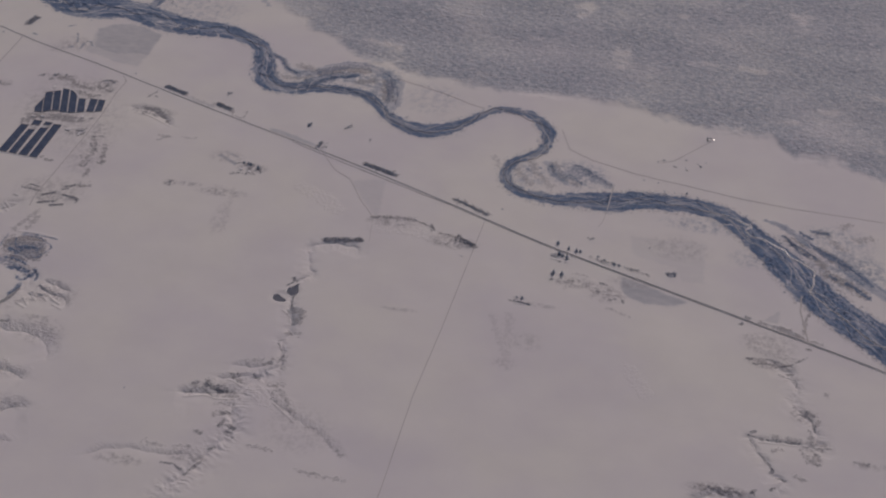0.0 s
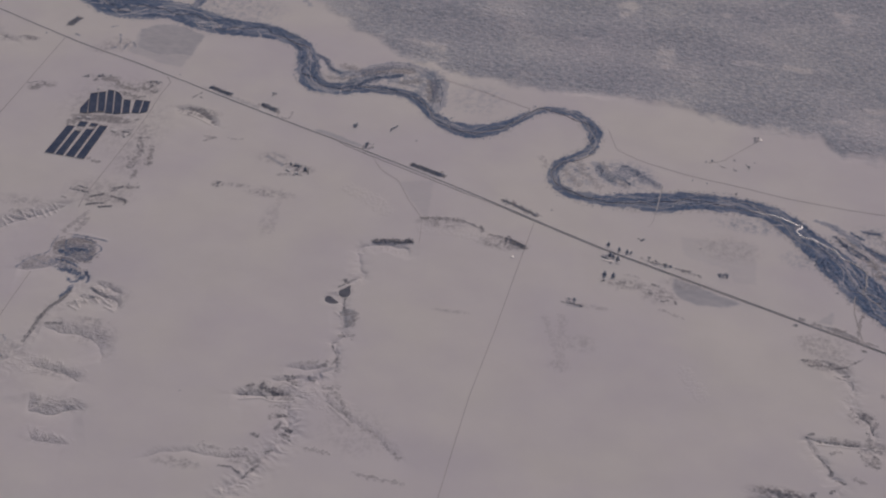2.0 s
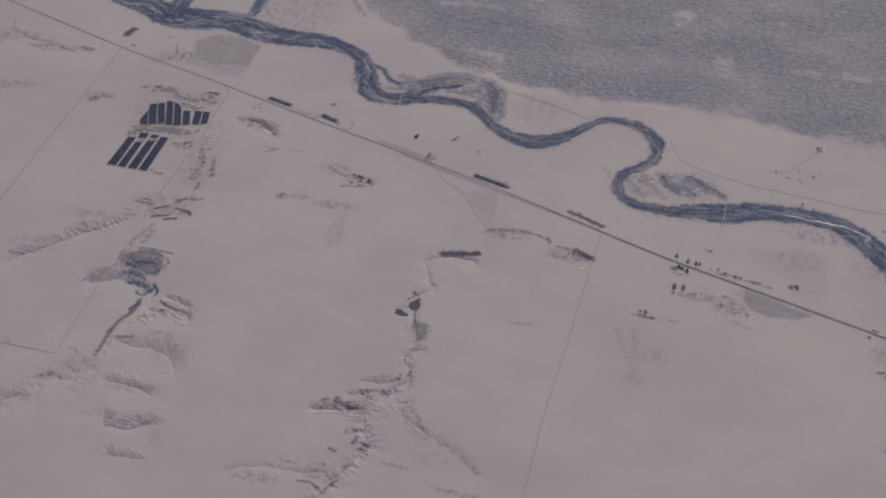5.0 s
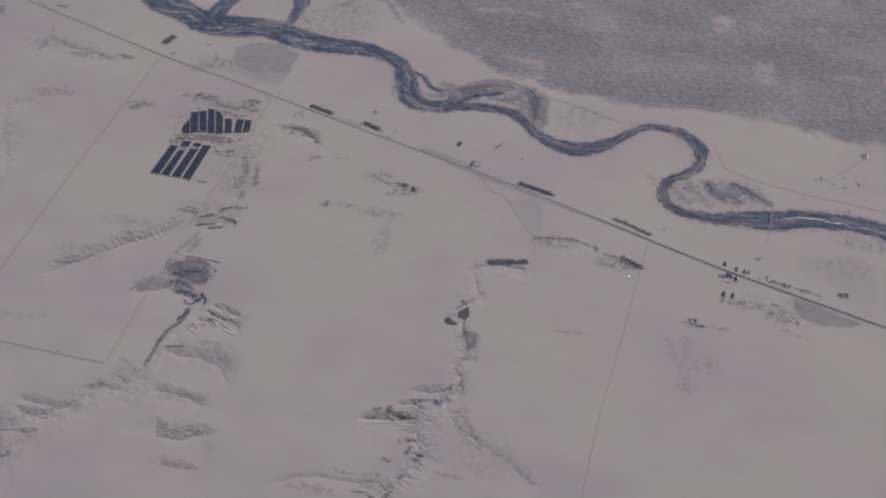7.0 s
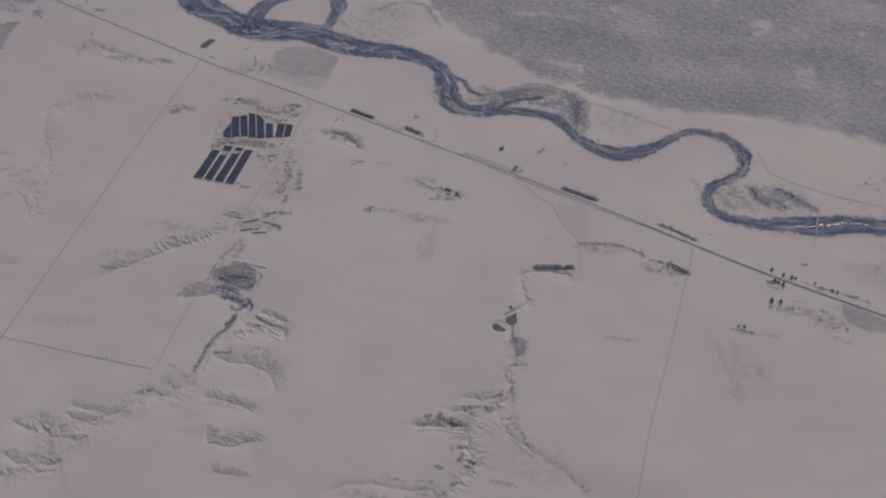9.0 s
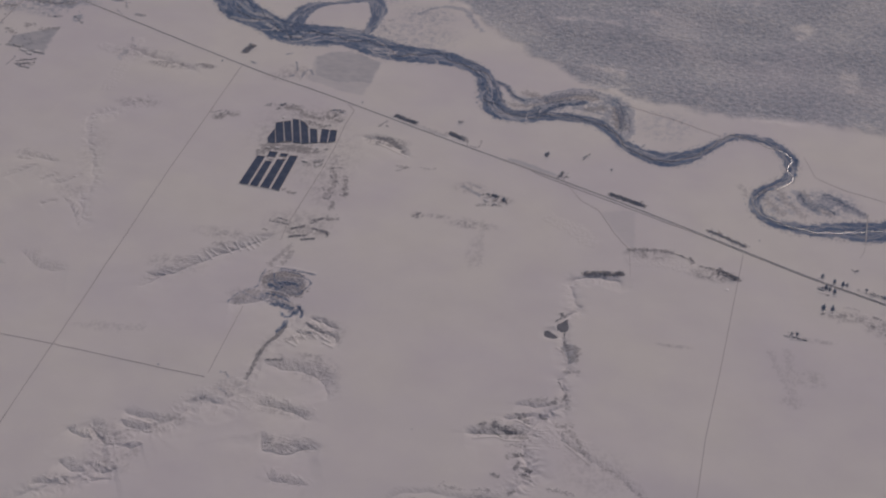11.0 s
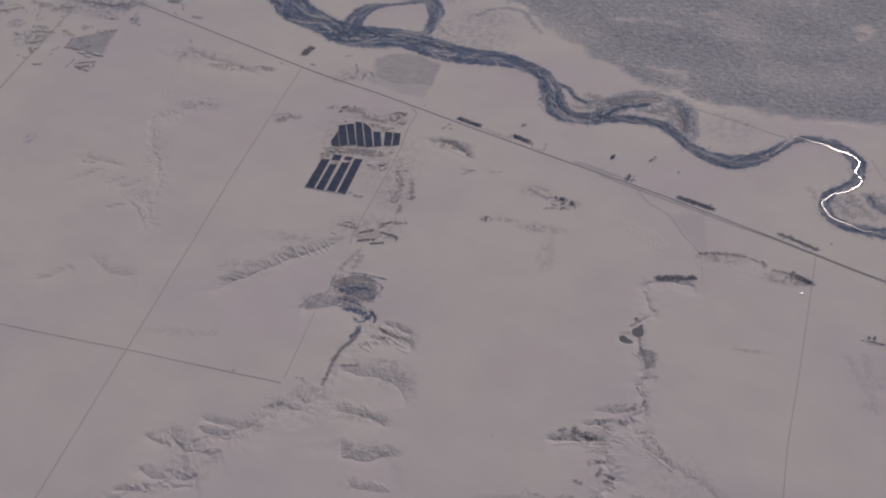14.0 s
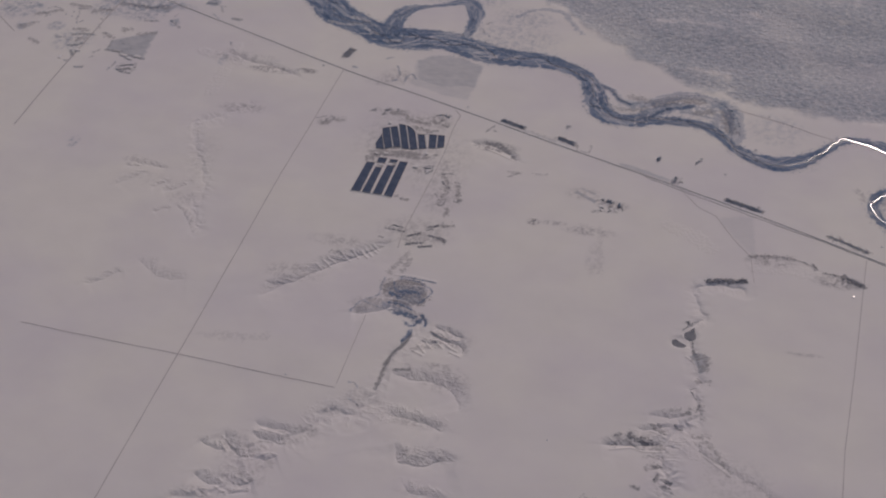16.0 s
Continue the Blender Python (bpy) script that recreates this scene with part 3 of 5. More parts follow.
mark("weeds", 2.5, 0.8, [(406, 1786), (410, 1768), (399, 1733), (394, 1691)], [(391, 1695), (425, 1686)], [(300, 1629), (343, 1624)], [(349, 1621), (370, 1627)])
mark("weeds", 3.2, 0.85, [(322, 1720), (354, 1710), (388, 1697)], [(355, 1715), (385, 1703)])
mark("weeds", 6, 0.35, [(319, 1650), (343, 1650)], [(355, 1644), (380, 1640)], [(301, 1682), (313, 1675)])
mark("weeds", 3, 0.55, [(324, 1458), (344, 1463), (378, 1462)], [(381, 1449), (394, 1425)], [(338, 1439), (352, 1444)], [(370, 1395), (384, 1390)], [(387, 1529), (410, 1521), (407, 1497)], [(425, 1577), (429, 1569)], [(397, 1483), (405, 1420)], [(263, 1342), (307, 1349)])
mark("bank", 1.1, 1, [(318, 1452), (344, 1454), (381, 1456), (427, 1460)], [(305, 1449), (315, 1431)])
# Farmyards and strips south of the highway.
mark("bush", 1.6, 0.63, [(-518, 2045), (-513, 2058), (-506, 2060)], [(-516, 2041), (-509, 2046), (-509, 2053)], [(-499, 2060), (-506, 2041)], [(-820, 2006), (-800, 2021)], [(-759, 1884), (-752, 1893)], [(-883, 2138), (-870, 2159)], [(-868, 2144), (-862, 2142)], clump="farm")
mark("bush", 2.6, 0.63, [(-651, 1965), (-646, 1969)], [(-643, 1968), (-638, 1971)], [(-632, 1968), (-620, 1966)], [(-611, 1959), (-606, 1956)], [(-604, 1957), (-601, 1946)], [(-627, 1952), (-622, 1954)], clump="farm")
mark("bush", 1.5, 0.42, [(-653, 1932), (-650, 1937)], [(-644, 1939), (-639, 1938)], [(-633, 1939), (-626, 1938)], [(-618, 1944), (-613, 1941)], [(-814, 2017), (-802, 2021)], clump="farm")
mark("weeds", 5, 0.25, [(-791, 2152), (-744, 2136)])
mark("weeds", 3, 0.4, [(-657, 1935), (-613, 1941)], [(-862, 2099), (-843, 2093)], [(-772, 2025), (-751, 2024)], [(-822, 2023), (-800, 2021)], [(-676, 1883), (-652, 1883), (-627, 1874)])
# Dark arc below the terrace: its shaded side, painted as a weed strip.
mark("weeds", 3.4, 0.8, [(-878, 2105), (-855, 2101), (-830, 2080), (-812, 2063)])
mark("weeds", 1.4, 0.6, [(-706, 2137), (-701, 2111)], [(-676, 2134), (-679, 2109), (-696, 2112)])
mark("bank", 1.3, 1, [(-875, 2085), (-848, 2074), (-810, 2054)])
# Yards along the highway.
mark("bush", 2.4, 0.9, [(-35, 1821), (-27, 1826), (-18, 1824)], [(99, 1810), (114, 1812)], clump="hwy")
mark("bush", 1.6, 0.8, [(-27, 1807), (-24, 1807)], [(-15, 1806), (-12, 1807)], [(-37, 1759), (-33, 1760)], [(-22, 1763), (-20, 1763)], [(121, 1805), (122, 1802)], [(127, 1804), (130, 1802)], [(49, 1767), (62, 1763)], [(90, 1731), (92, 1724)], [(-6, 1762), (5, 1762)], [(65, 1724), (79, 1731)], [(-100, 1692), (-84, 1691), (-71, 1690)], [(20, 1881), (23, 1879)], [(27, 1881), (30, 1882)], [(45, 1744), (50, 1742)], clump="hwy")
mark("weeds", 2.6, 0.35, [(2, 1782), (29, 1779)], [(26, 1831), (60, 1815)], [(47, 1749), (56, 1746), (76, 1728)], [(-8, 1745), (17, 1755)], [(64, 1707), (103, 1692)], [(93, 1814), (132, 1802)], [(-92, 1700), (-76, 1703)])
mark("bank", 1.2, 1, [(-39, 1813), (-22, 1810)], [(-90, 1687), (-71, 1688)], [(57, 1739), (79, 1741)])
# Old arms beside the river.
mark("brush", 5.0, 1, [(-685, 2341), (-666, 2334), (-650, 2320), (-635, 2295), (-612, 2282)], clump="arm")
mark("brush", 6.0, 1, [(-569, 2246), (-554, 2266), (-537, 2280), (-515, 2287), (-489, 2297)], clump="arm")
mark("brush", 2.2, 0.35, [(-572, 2297), (-545, 2318), (-515, 2331), (-473, 2337), (-439, 2321), (-411, 2296)], [(-428, 2285), (-414, 2248), (-414, 2221)], [(-411, 2296), (-398, 2265), (-393, 2212)], [(-419, 2301), (-408, 2269)], clump="arm")
mark("weeds", 13, 0.8, [(-563, 2292), (-520, 2315), (-474, 2321)], [(-421, 2287), (-411, 2228)])
mark("weeds", 10, 0.55, [(-647, 2261), (-600, 2260), (-583, 2274)], [(-610, 2310), (-581, 2302)], [(-481, 2275), (-452, 2287)])
mark("snow", 1.0, 1, [(-601, 2216), (-599, 2233), (-594, 2246)], [(-576, 2224), (-576, 2238), (-575, 2257)], [(-645, 2237), (-621, 2215), (-593, 2212)], [(-662, 2227), (-643, 2211), (-630, 2205)], [(-553, 2245), (-523, 2247), (-490, 2239)], [(-480, 2229), (-459, 2215)], [(-417, 2188), (-413, 2215)], [(-410, 2180), (-396, 2163)], [(-700, 2320), (-676, 2283), (-684, 2267)], [(-668, 2250), (-641, 2221)], [(-401, 2172), (-381, 2163), (-337, 2147)], [(-675, 2262), (-662, 2244)])
mark("snow", 6, 0.8, [(-540, 2257), (-503, 2267), (-454, 2256)], [(-652, 2267), (-629, 2251), (-598, 2254)])
mark("weeds", 7, 0.45, [(-135, 2075), (-123, 2044), (-97, 2015)], [(-105, 2090), (-90, 2050), (-60, 2015)], [(-60, 2085), (-40, 2050), (-10, 2030)])
mark("weeds", 5, 0.4, [(-175, 2085), (-165, 2060)])
# Braids of the eastern reach.
mark("brush", 4.5, 1, [(415, 1941), (437, 1923), (463, 1905), (485, 1889), (519, 1850)], [(475, 1848), (491, 1836), (510, 1815)], [(400, 1969), (418, 1958)], clump="arm")
mark("brush", 3.5, 0.8, [(369, 1954), (385, 1938), (404, 1924), (423, 1905)], [(378, 1945), (394, 1919), (410, 1907)], [(420, 1980), (434, 1977), (451, 1978)], [(447, 1862), (456, 1854)], clump="arm")
mark("weeds", 11, 0.75, [(379, 1950), (404, 1924), (436, 1889)], [(441, 1865), (469, 1851), (503, 1824)], [(431, 1929), (478, 1893)])
mark("weeds", 7, 0.5, [(430, 1979), (450, 1975)], [(500, 1969), (528, 1980)], [(476, 2002), (490, 2013)], [(459, 1956), (475, 1938)], [(311, 1911), (340, 1886), (368, 1846)], [(390, 1821), (404, 1776)])
mark("snow", 1.2, 1, [(372, 1965), (392, 1937), (411, 1923), (430, 1906)], [(412, 1944), (437, 1905), (448, 1882)], [(424, 1863), (448, 1869), (471, 1876), (501, 1884)], [(331, 1936), (357, 1907), (382, 1874), (402, 1833)], [(250, 1967), (284, 1969), (305, 1965)])
# Braided western reach.
mark("brush", 2, 0.7, [(-1098, 2329), (-1087, 2299)], [(-1074, 2277), (-1071, 2298), (-1063, 2307), (-1053, 2291)], [(-1125, 2354), (-1114, 2360)], [(-1099, 2275), (-1091, 2281)], [(-1189, 2311), (-1180, 2309)], clump="west")
mark("brush", 1.0, 0.5, [(-948, 2507), (-940, 2485)], [(-960, 2528), (-949, 2491)], [(-934, 2486), (-927, 2472)], [(-943, 2523), (-928, 2534)], clump="west")
mark("snow", 4.5, 0.75, [(-1279, 2474), (-1254, 2467), (-1224, 2469)], [(-1197, 2459), (-1167, 2441)], [(-1141, 2420), (-1117, 2424)], [(-1084, 2480), (-1043, 2481)], [(-1232, 2499), (-1196, 2490)])
mark("snow", 1.6, 0.9, [(-1282, 2462), (-1253, 2448), (-1216, 2436), (-1175, 2440)], [(-1150, 2422), (-1125, 2404), (-1099, 2417), (-1074, 2436)], [(-1047, 2423), (-1014, 2425), (-984, 2439)], [(-1057, 2451), (-1036, 2448)], [(-1012, 2452), (-970, 2449), (-924, 2424)], [(-1117, 2443), (-1085, 2446)], [(-961, 2406), (-935, 2396), (-897, 2411)])
mark("snow", 4.5, 0.8, [(-949, 2408), (-930, 2413), (-914, 2411)], [(-882, 2395), (-860, 2407)], [(-914, 2393), (-904, 2402)])
mark("snow", 1.3, 0.9, [(-961, 2406), (-938, 2388), (-909, 2387)], [(-819, 2400), (-803, 2378), (-793, 2366)], [(-765, 2386), (-740, 2383), (-713, 2360)], [(-734, 2392), (-712, 2381)], [(-689, 2340), (-685, 2320), (-676, 2312)], [(-706, 2303), (-697, 2294)], [(-666, 2293), (-654, 2262)], [(-664, 2247), (-646, 2231), (-625, 2212)], [(-600, 2217), (-599, 2243)], [(-687, 2282), (-669, 2259), (-670, 2239)])
# Settlement.
mark("bush", 4.0, 0.62, [(-1806, 2317), (-1785, 2324), (-1760, 2325)], [(-1798, 2277), (-1785, 2281), (-1774, 2288)], [(-1786, 2257), (-1774, 2242)], [(-1714, 2275), (-1700, 2275), (-1683, 2276)], [(-1680, 2267), (-1653, 2261), (-1628, 2255)], [(-1754, 2203), (-1741, 2205)], [(-1671, 2454), (-1643, 2468)], [(-1698, 2457), (-1678, 2449)], clump="town")
mark("bush", 2.2, 0.5, [(-1842, 2306), (-1839, 2310)], [(-1836, 2303), (-1818, 2305)], [(-1785, 2222), (-1776, 2222)], [(-1821, 2379), (-1821, 2390)], [(-1816, 2364), (-1805, 2374)], [(-1909, 2381), (-1905, 2392), (-1895, 2388)], [(-1898, 2407), (-1887, 2417), (-1872, 2412)], [(-1892, 2377), (-1882, 2383)], [(-1933, 2330), (-1924, 2340)], [(-1921, 2321), (-1912, 2331)], [(-1910, 2348), (-1900, 2344)], [(-1989, 2388), (-1978, 2394)], [(-1737, 2242), (-1734, 2246)], [(-1739, 2259), (-1728, 2272)], [(-1666, 2230), (-1631, 2229)], [(-1672, 2211), (-1651, 2205), (-1635, 2201)], [(-1680, 2234), (-1685, 2204)], [(-1714, 2286), (-1713, 2312)], [(-1676, 2408), (-1672, 2399)], [(-1672, 2398), (-1648, 2400)], clump="town")
mark("bush", 2.2, 0.5, [(-1652, 2407), (-1644, 2403)], [(-1692, 2411), (-1687, 2408)], [(-1617, 2410), (-1612, 2405)], [(-1606, 2398), (-1601, 2394)], [(-1592, 2388), (-1589, 2384)], [(-1768, 2389), (-1764, 2386)], [(-1765, 2366), (-1758, 2352)], [(-1725, 2460), (-1703, 2448)], [(-1748, 2464), (-1729, 2459)], [(-1787, 2428), (-1756, 2426)], [(-1832, 2420), (-1810, 2422)], [(-1739, 2337), (-1726, 2334)], [(-1814, 2300), (-1801, 2295)], clump="town")
mark("bush", 5.0, 0.62, [(-1560, 2493), (-1541, 2495)], [(-1487, 2442), (-1471, 2441)], clump="town")
mark("bush", 2.0, 0.43, [(-1529, 2489), (-1517, 2464)], [(-1524, 2482), (-1517, 2488)], [(-1617, 2410), (-1607, 2400)], [(-1604, 2404), (-1593, 2384)], [(-1465, 2351), (-1460, 2341)], [(-1454, 2326), (-1448, 2322)], [(-1538, 2456), (-1519, 2436)], clump="town")
mark("weeds", 6, 0.6, [(-1667, 2347), (-1633, 2357)], [(-1885, 2287), (-1867, 2275)], [(-1810, 2342), (-1783, 2340)], [(-1788, 2298), (-1780, 2310)], [(-1738, 2333), (-1717, 2322)], [(-1704, 2355), (-1693, 2361)], [(-1912, 2381), (-1865, 2406)], [(-1932, 2327), (-1902, 2348)], [(-1661, 2217), (-1636, 2214)], [(-1795, 2415), (-1757, 2430)], [(-1745, 2456), (-1698, 2457)], [(-1687, 2451), (-1638, 2461)], [(-1855, 2435), (-1809, 2428)])

# Snowy ribs on the flanks of the draws.
mark("bank", 1.0, 1.2, [(-887, 1578), (-868, 1569)], [(-873, 1588), (-859, 1579)], [(-878, 1560), (-863, 1543)], [(-865, 1558), (-850, 1546)], [(-855, 1547), (-838, 1539)], [(-902, 1542), (-890, 1527)], [(-909, 1528), (-892, 1520)], [(-894, 1555), (-883, 1542)], [(-848, 1535), (-831, 1527)])
mark("bank", 1.0, 1.2, [(-1045, 1752), (-1031, 1737)], [(-1038, 1758), (-1024, 1743)], [(-1032, 1766), (-1017, 1752)], [(-1029, 1773), (-1016, 1760)], [(-1107, 1720), (-1089, 1703)], [(-1100, 1726), (-1083, 1715)], [(-1080, 1743), (-1060, 1724)], [(-1061, 1751), (-1046, 1734)], [(-1114, 1704), (-1102, 1694)])
mark("bank", 1.1, 1.0, [(-1158, 1297), (-1135, 1279)], [(-1104, 1323), (-1067, 1316)], [(-1127, 1221), (-1109, 1208)], [(-1118, 1227), (-1094, 1217)], [(-1159, 1287), (-1145, 1270)], [(-1102, 1263), (-1083, 1278)], [(-1141, 1202), (-1121, 1191)])
mark("weeds", 5, 0.5, [(-884, 1577), (-842, 1554)], [(-907, 1533), (-872, 1548)], [(-1093, 1743), (-1080, 1745)])
# Wind-worked snow and thin cover on the open plain.
mark("drift", 13, 0.5, [(-517, 1921), (-450, 1890)], [(-362, 1836), (-291, 1837), (-210, 1816)], [(38, 1758), (79, 1737)], [(112, 1568), (137, 1522)], [(-499, 1914), (-437, 1871)], [(-1447, 2342), (-1449, 2170)], [(-1512, 2309), (-1430, 2282)])
mark("drift", 18, 0.35, [(-977, 1412), (-913, 1387)], [(-1016, 1384), (-958, 1407)], [(-1030, 1369), (-960, 1418)], [(-521, 1424), (-409, 1386)])
mark("weeds", 6, 0.18, [(-124, 1648), (-83, 1543)], [(-91, 1647), (-97, 1585)], [(-1237, 1507), (-1152, 1512)], [(-687, 1877), (-614, 1879)], [(-97, 1656), (-86, 1554)], [(-669, 1890), (-628, 1879)], [(-1187, 1506), (-1151, 1516)])
mark("weeds", 3.5, 0.2, [(-637, 1896), (-632, 1834), (-626, 1768)])
for line in BELT_FLOOR:
    PATCHES["weeds"].append((line, 0.9))
for line in SCROLL_BRUSH:
    PATCHES["brush"].append((line, 0.6))
for line in HEDGE_BRUSH:
    PATCHES["weeds"].append((line, 0.6))
# Fields with thin snow: outline and cover.
OPEN_FIELDS = [
    ([(-1062, 2357), (-1037, 2378), (-999, 2390), (-956, 2378), (-923, 2359), (-930, 2277), (-935, 2235), (-991, 2245), (-1061, 2272)], 0.42),
    ([(-1062, 2357), (-1037, 2378), (-999, 2390), (-956, 2378), (-923, 2359), (-929, 2284), (-997, 2271), (-1049, 2289)], 0.8),
    ([(85, 1790), (125, 1776), (184, 1752), (199, 1746), (190, 1738), (160, 1729), (127, 1728), (98, 1738), (85, 1760)], 0.9),
    ([(357, 1756), (353, 1722), (326, 1724)], 0.45),
    ([(-433, 1956), (-366, 1974), (-361, 1868), (-368, 1866)], 0.28),
    ([(96, 1900), (230, 1906), (228, 1800), (190, 1795), (176, 1830), (100, 1850)], 0.2),
]
SMALL_FIELDS = [
    ([(-463, 1597), (-457, 1607), (-444, 1606), (-434, 1602), (-433, 1582), (-437, 1567), (-447, 1562), (-451, 1578)], 1.0),
    ([(-621, 2085), (-614, 2078), (-584, 2067), (-521, 2046), (-518, 2053), (-549, 2065), (-585, 2080), (-611, 2086)], 0.8),
    ([(-693, 1983), (-654, 1958), (-651, 1965), (-687, 1988)], 1.0),
    ([(-682, 1996), (-654, 1980), (-653, 1986), (-679, 1999)], 0.7),
    ([(320, 1722), (354, 1708), (388, 1694), (387, 1703), (355, 1717)], 0.9),
    ([(-1717, 2311), (-1631, 2365), (-1628, 2255), (-1690, 2272), (-1714, 2275)], 1.0),
    ([(-812, 2162), (-742, 2133), (-748, 2124), (-812, 2151)], 0.35),
]
FIELDS = OPEN_FIELDS + SMALL_FIELDS


# ---- terrain ----
def lattice(ix, iy, seed):
    h = (ix.astype(np.int64) * 374761393 + iy.astype(np.int64) * 668265263 + seed * 974711) & 0xFFFFFFFF
    h = ((h ^ (h >> 13)) * 1274126177) & 0xFFFFFFFF
    return ((h ^ (h >> 16)) & 0xFFFF) / 65535.0 * 6.28318


def ripple(x, y, seed=0):
    """Gradient noise, about -0.7 to 0.7."""
    ix, iy = np.floor(x), np.floor(y)
    fx, fy = x - ix, y - iy
    u, v = fx * fx * fx * (fx * (fx * 6 - 15) + 10), fy * fy * fy * (fy * (fy * 6 - 15) + 10)
    def corner(dx, dy):
        g = lattice(ix + dx, iy + dy, seed)
        return np.cos(g) * (fx - dx) + np.sin(g) * (fy - dy)
    return (corner(0, 0) * (1 - u) + corner(1, 0) * u) * (1 - v) + (corner(0, 1) * (1 - u) + corner(1, 1) * u) * v


def away(x, y, line, reach):
    """Of points near a line: distance to it (no more than reach), the line's last column there, the way along it, the side, and how far north or south."""
    d = np.full(x.shape, reach, float)
    w, s, side, dy = np.ones(x.shape), np.zeros(x.shape), np.zeros(x.shape), np.zeros(x.shape)
    run = 0.0
    for first in range(0, len(line) - 1, 14):
        some = line[first:first + 15]
        low, high = some[:, :2].min(0) - reach, some[:, :2].max(0) + reach
        box = np.nonzero((x > low[0]) & (x < high[0]) & (y > low[1]) & (y < high[1]))[0]
        bx, by = x[box], y[box]
        for a, b in zip(some[:-1], some[1:]):
            ab = b[:2] - a[:2]
            long = math.hypot(*ab)
            close = (bx > min(a[0], b[0]) - reach) & (bx < max(a[0], b[0]) + reach) & (by > min(a[1], b[1]) - reach) & (by < max(a[1], b[1]) + reach)
            near = box[close]
            if len(near):
                px, py = bx[close] - a[0], by[close] - a[1]
                t = np.clip((px * ab[0] + py * ab[1]) / max(long * long, 1e-9), 0, 1)
                ox, oy = px - t * ab[0], py - t * ab[1]
                dd = np.hypot(ox, oy)
                less = dd < d[near]
                k = near[less]
                d[k], s[k], dy[k] = dd[less], run + t[less] * long, oy[less]
                side[k] = np.sign(ab[0] * py - ab[1] * px)[less]
                if line.shape[1] > 2:
                    w[k] = (a[2] + t * (b[2] - a[2]))[less]
            run += long
    return d, w, s, side, dy


def smooth(x):
    x = np.clip(x, 0, 1)
    return x * x * (3 - 2 * x)


def rim_side(x, y):
    """How far a place lies beyond the sandhills' rim."""
    return y - np.interp(x, DUNE_RIM[:, 0], DUNE_RIM[:, 1])


PONDS = ((-482, 1627, 11, 9, 10), (-464, 1646, 8, 13, -20))
GULLY_LINES = [(spline(p, 6), d, w, r) for p, d, w, r in GULLIES]
SCARP_LINES = [(spline(p, 6), d, w, r) for p, d, w, r in SCARPS]


def scarps(x, y):
    """Depth of the ground below the plain at the foot of the scarps, and where their faces turned from the sun are
    greyed.
    """
    x, y = x + 7 * ripple(x / 34, y / 34, 86) + 3 * ripple(x / 14, y / 14, 87), y + 7 * ripple(x / 34, y / 34, 88) + 3 * ripple(x / 14, y / 14, 89)
    depth, face = np.zeros(x.shape), np.zeros(x.shape)
    bushy = ripple(x / 13, y / 15, 84) + 0.6 * ripple(x / 6, y / 7, 85)
    for line, d, w, r in SCARP_LINES:
        reach = w * 4.5
        box = np.nonzero((x > line[:, 0].min() - reach) & (x < line[:, 0].max() + reach) & (y > line[:, 1].min() - reach) & (y < line[:, 1].max() + reach))[0]
        if not len(box):
            continue
        dist, _, along, _, dy = away(x[box], y[box], line, reach)
        total = np.hypot(*np.diff(line[:, :2], axis=0).T).sum()
        end = smooth(np.minimum(along, total - along) / (0.22 * total) + 0.25)
        lean = along + 0.75 * dist
        jag = 2.2 * (np.minimum(np.abs(ripple(lean / 19, w + dist / 60, 81)), 0.34) - 0.2) + 1.3 * (np.minimum(np.abs(ripple(lean / 9.5, w + dist / 34, 82)), 0.3) - 0.17) + 0.12 * ripple(lean / 4, w + dist / 14, 80)
        breadth = w * np.clip(1.0 + 0.5 * r * jag + 0.35 * ripple(along / 30, w + 0 * dist, 83), 0.35, 2) * (0.55 + 0.45 * end)
        far = smooth(0.5 + 1.2 * dy / (dist + 0.5))
        up = np.clip(dist / breadth, 0, 1)
        profile = far * (1 - up) ** 1.15 + (1 - far) * (0.72 * np.exp(-dist / (1.5 * w)) + 0.28 * np.exp(-dist / 3.2)) * smooth((reach - dist) / w)
        depth[box] = np.maximum(depth[box], 0.72 * d * end * profile * (1 + 0.75 * r * jag * far))
        face[box] = np.maximum(face[box], far * smooth((1.15 - dist / breadth) / 0.75) * end * np.clip(0.7 + 1.5 * jag + 0.6 * bushy[box], 0.03, 1) * min(0.85, 0.3 + 0.55 * r))
    return depth, face


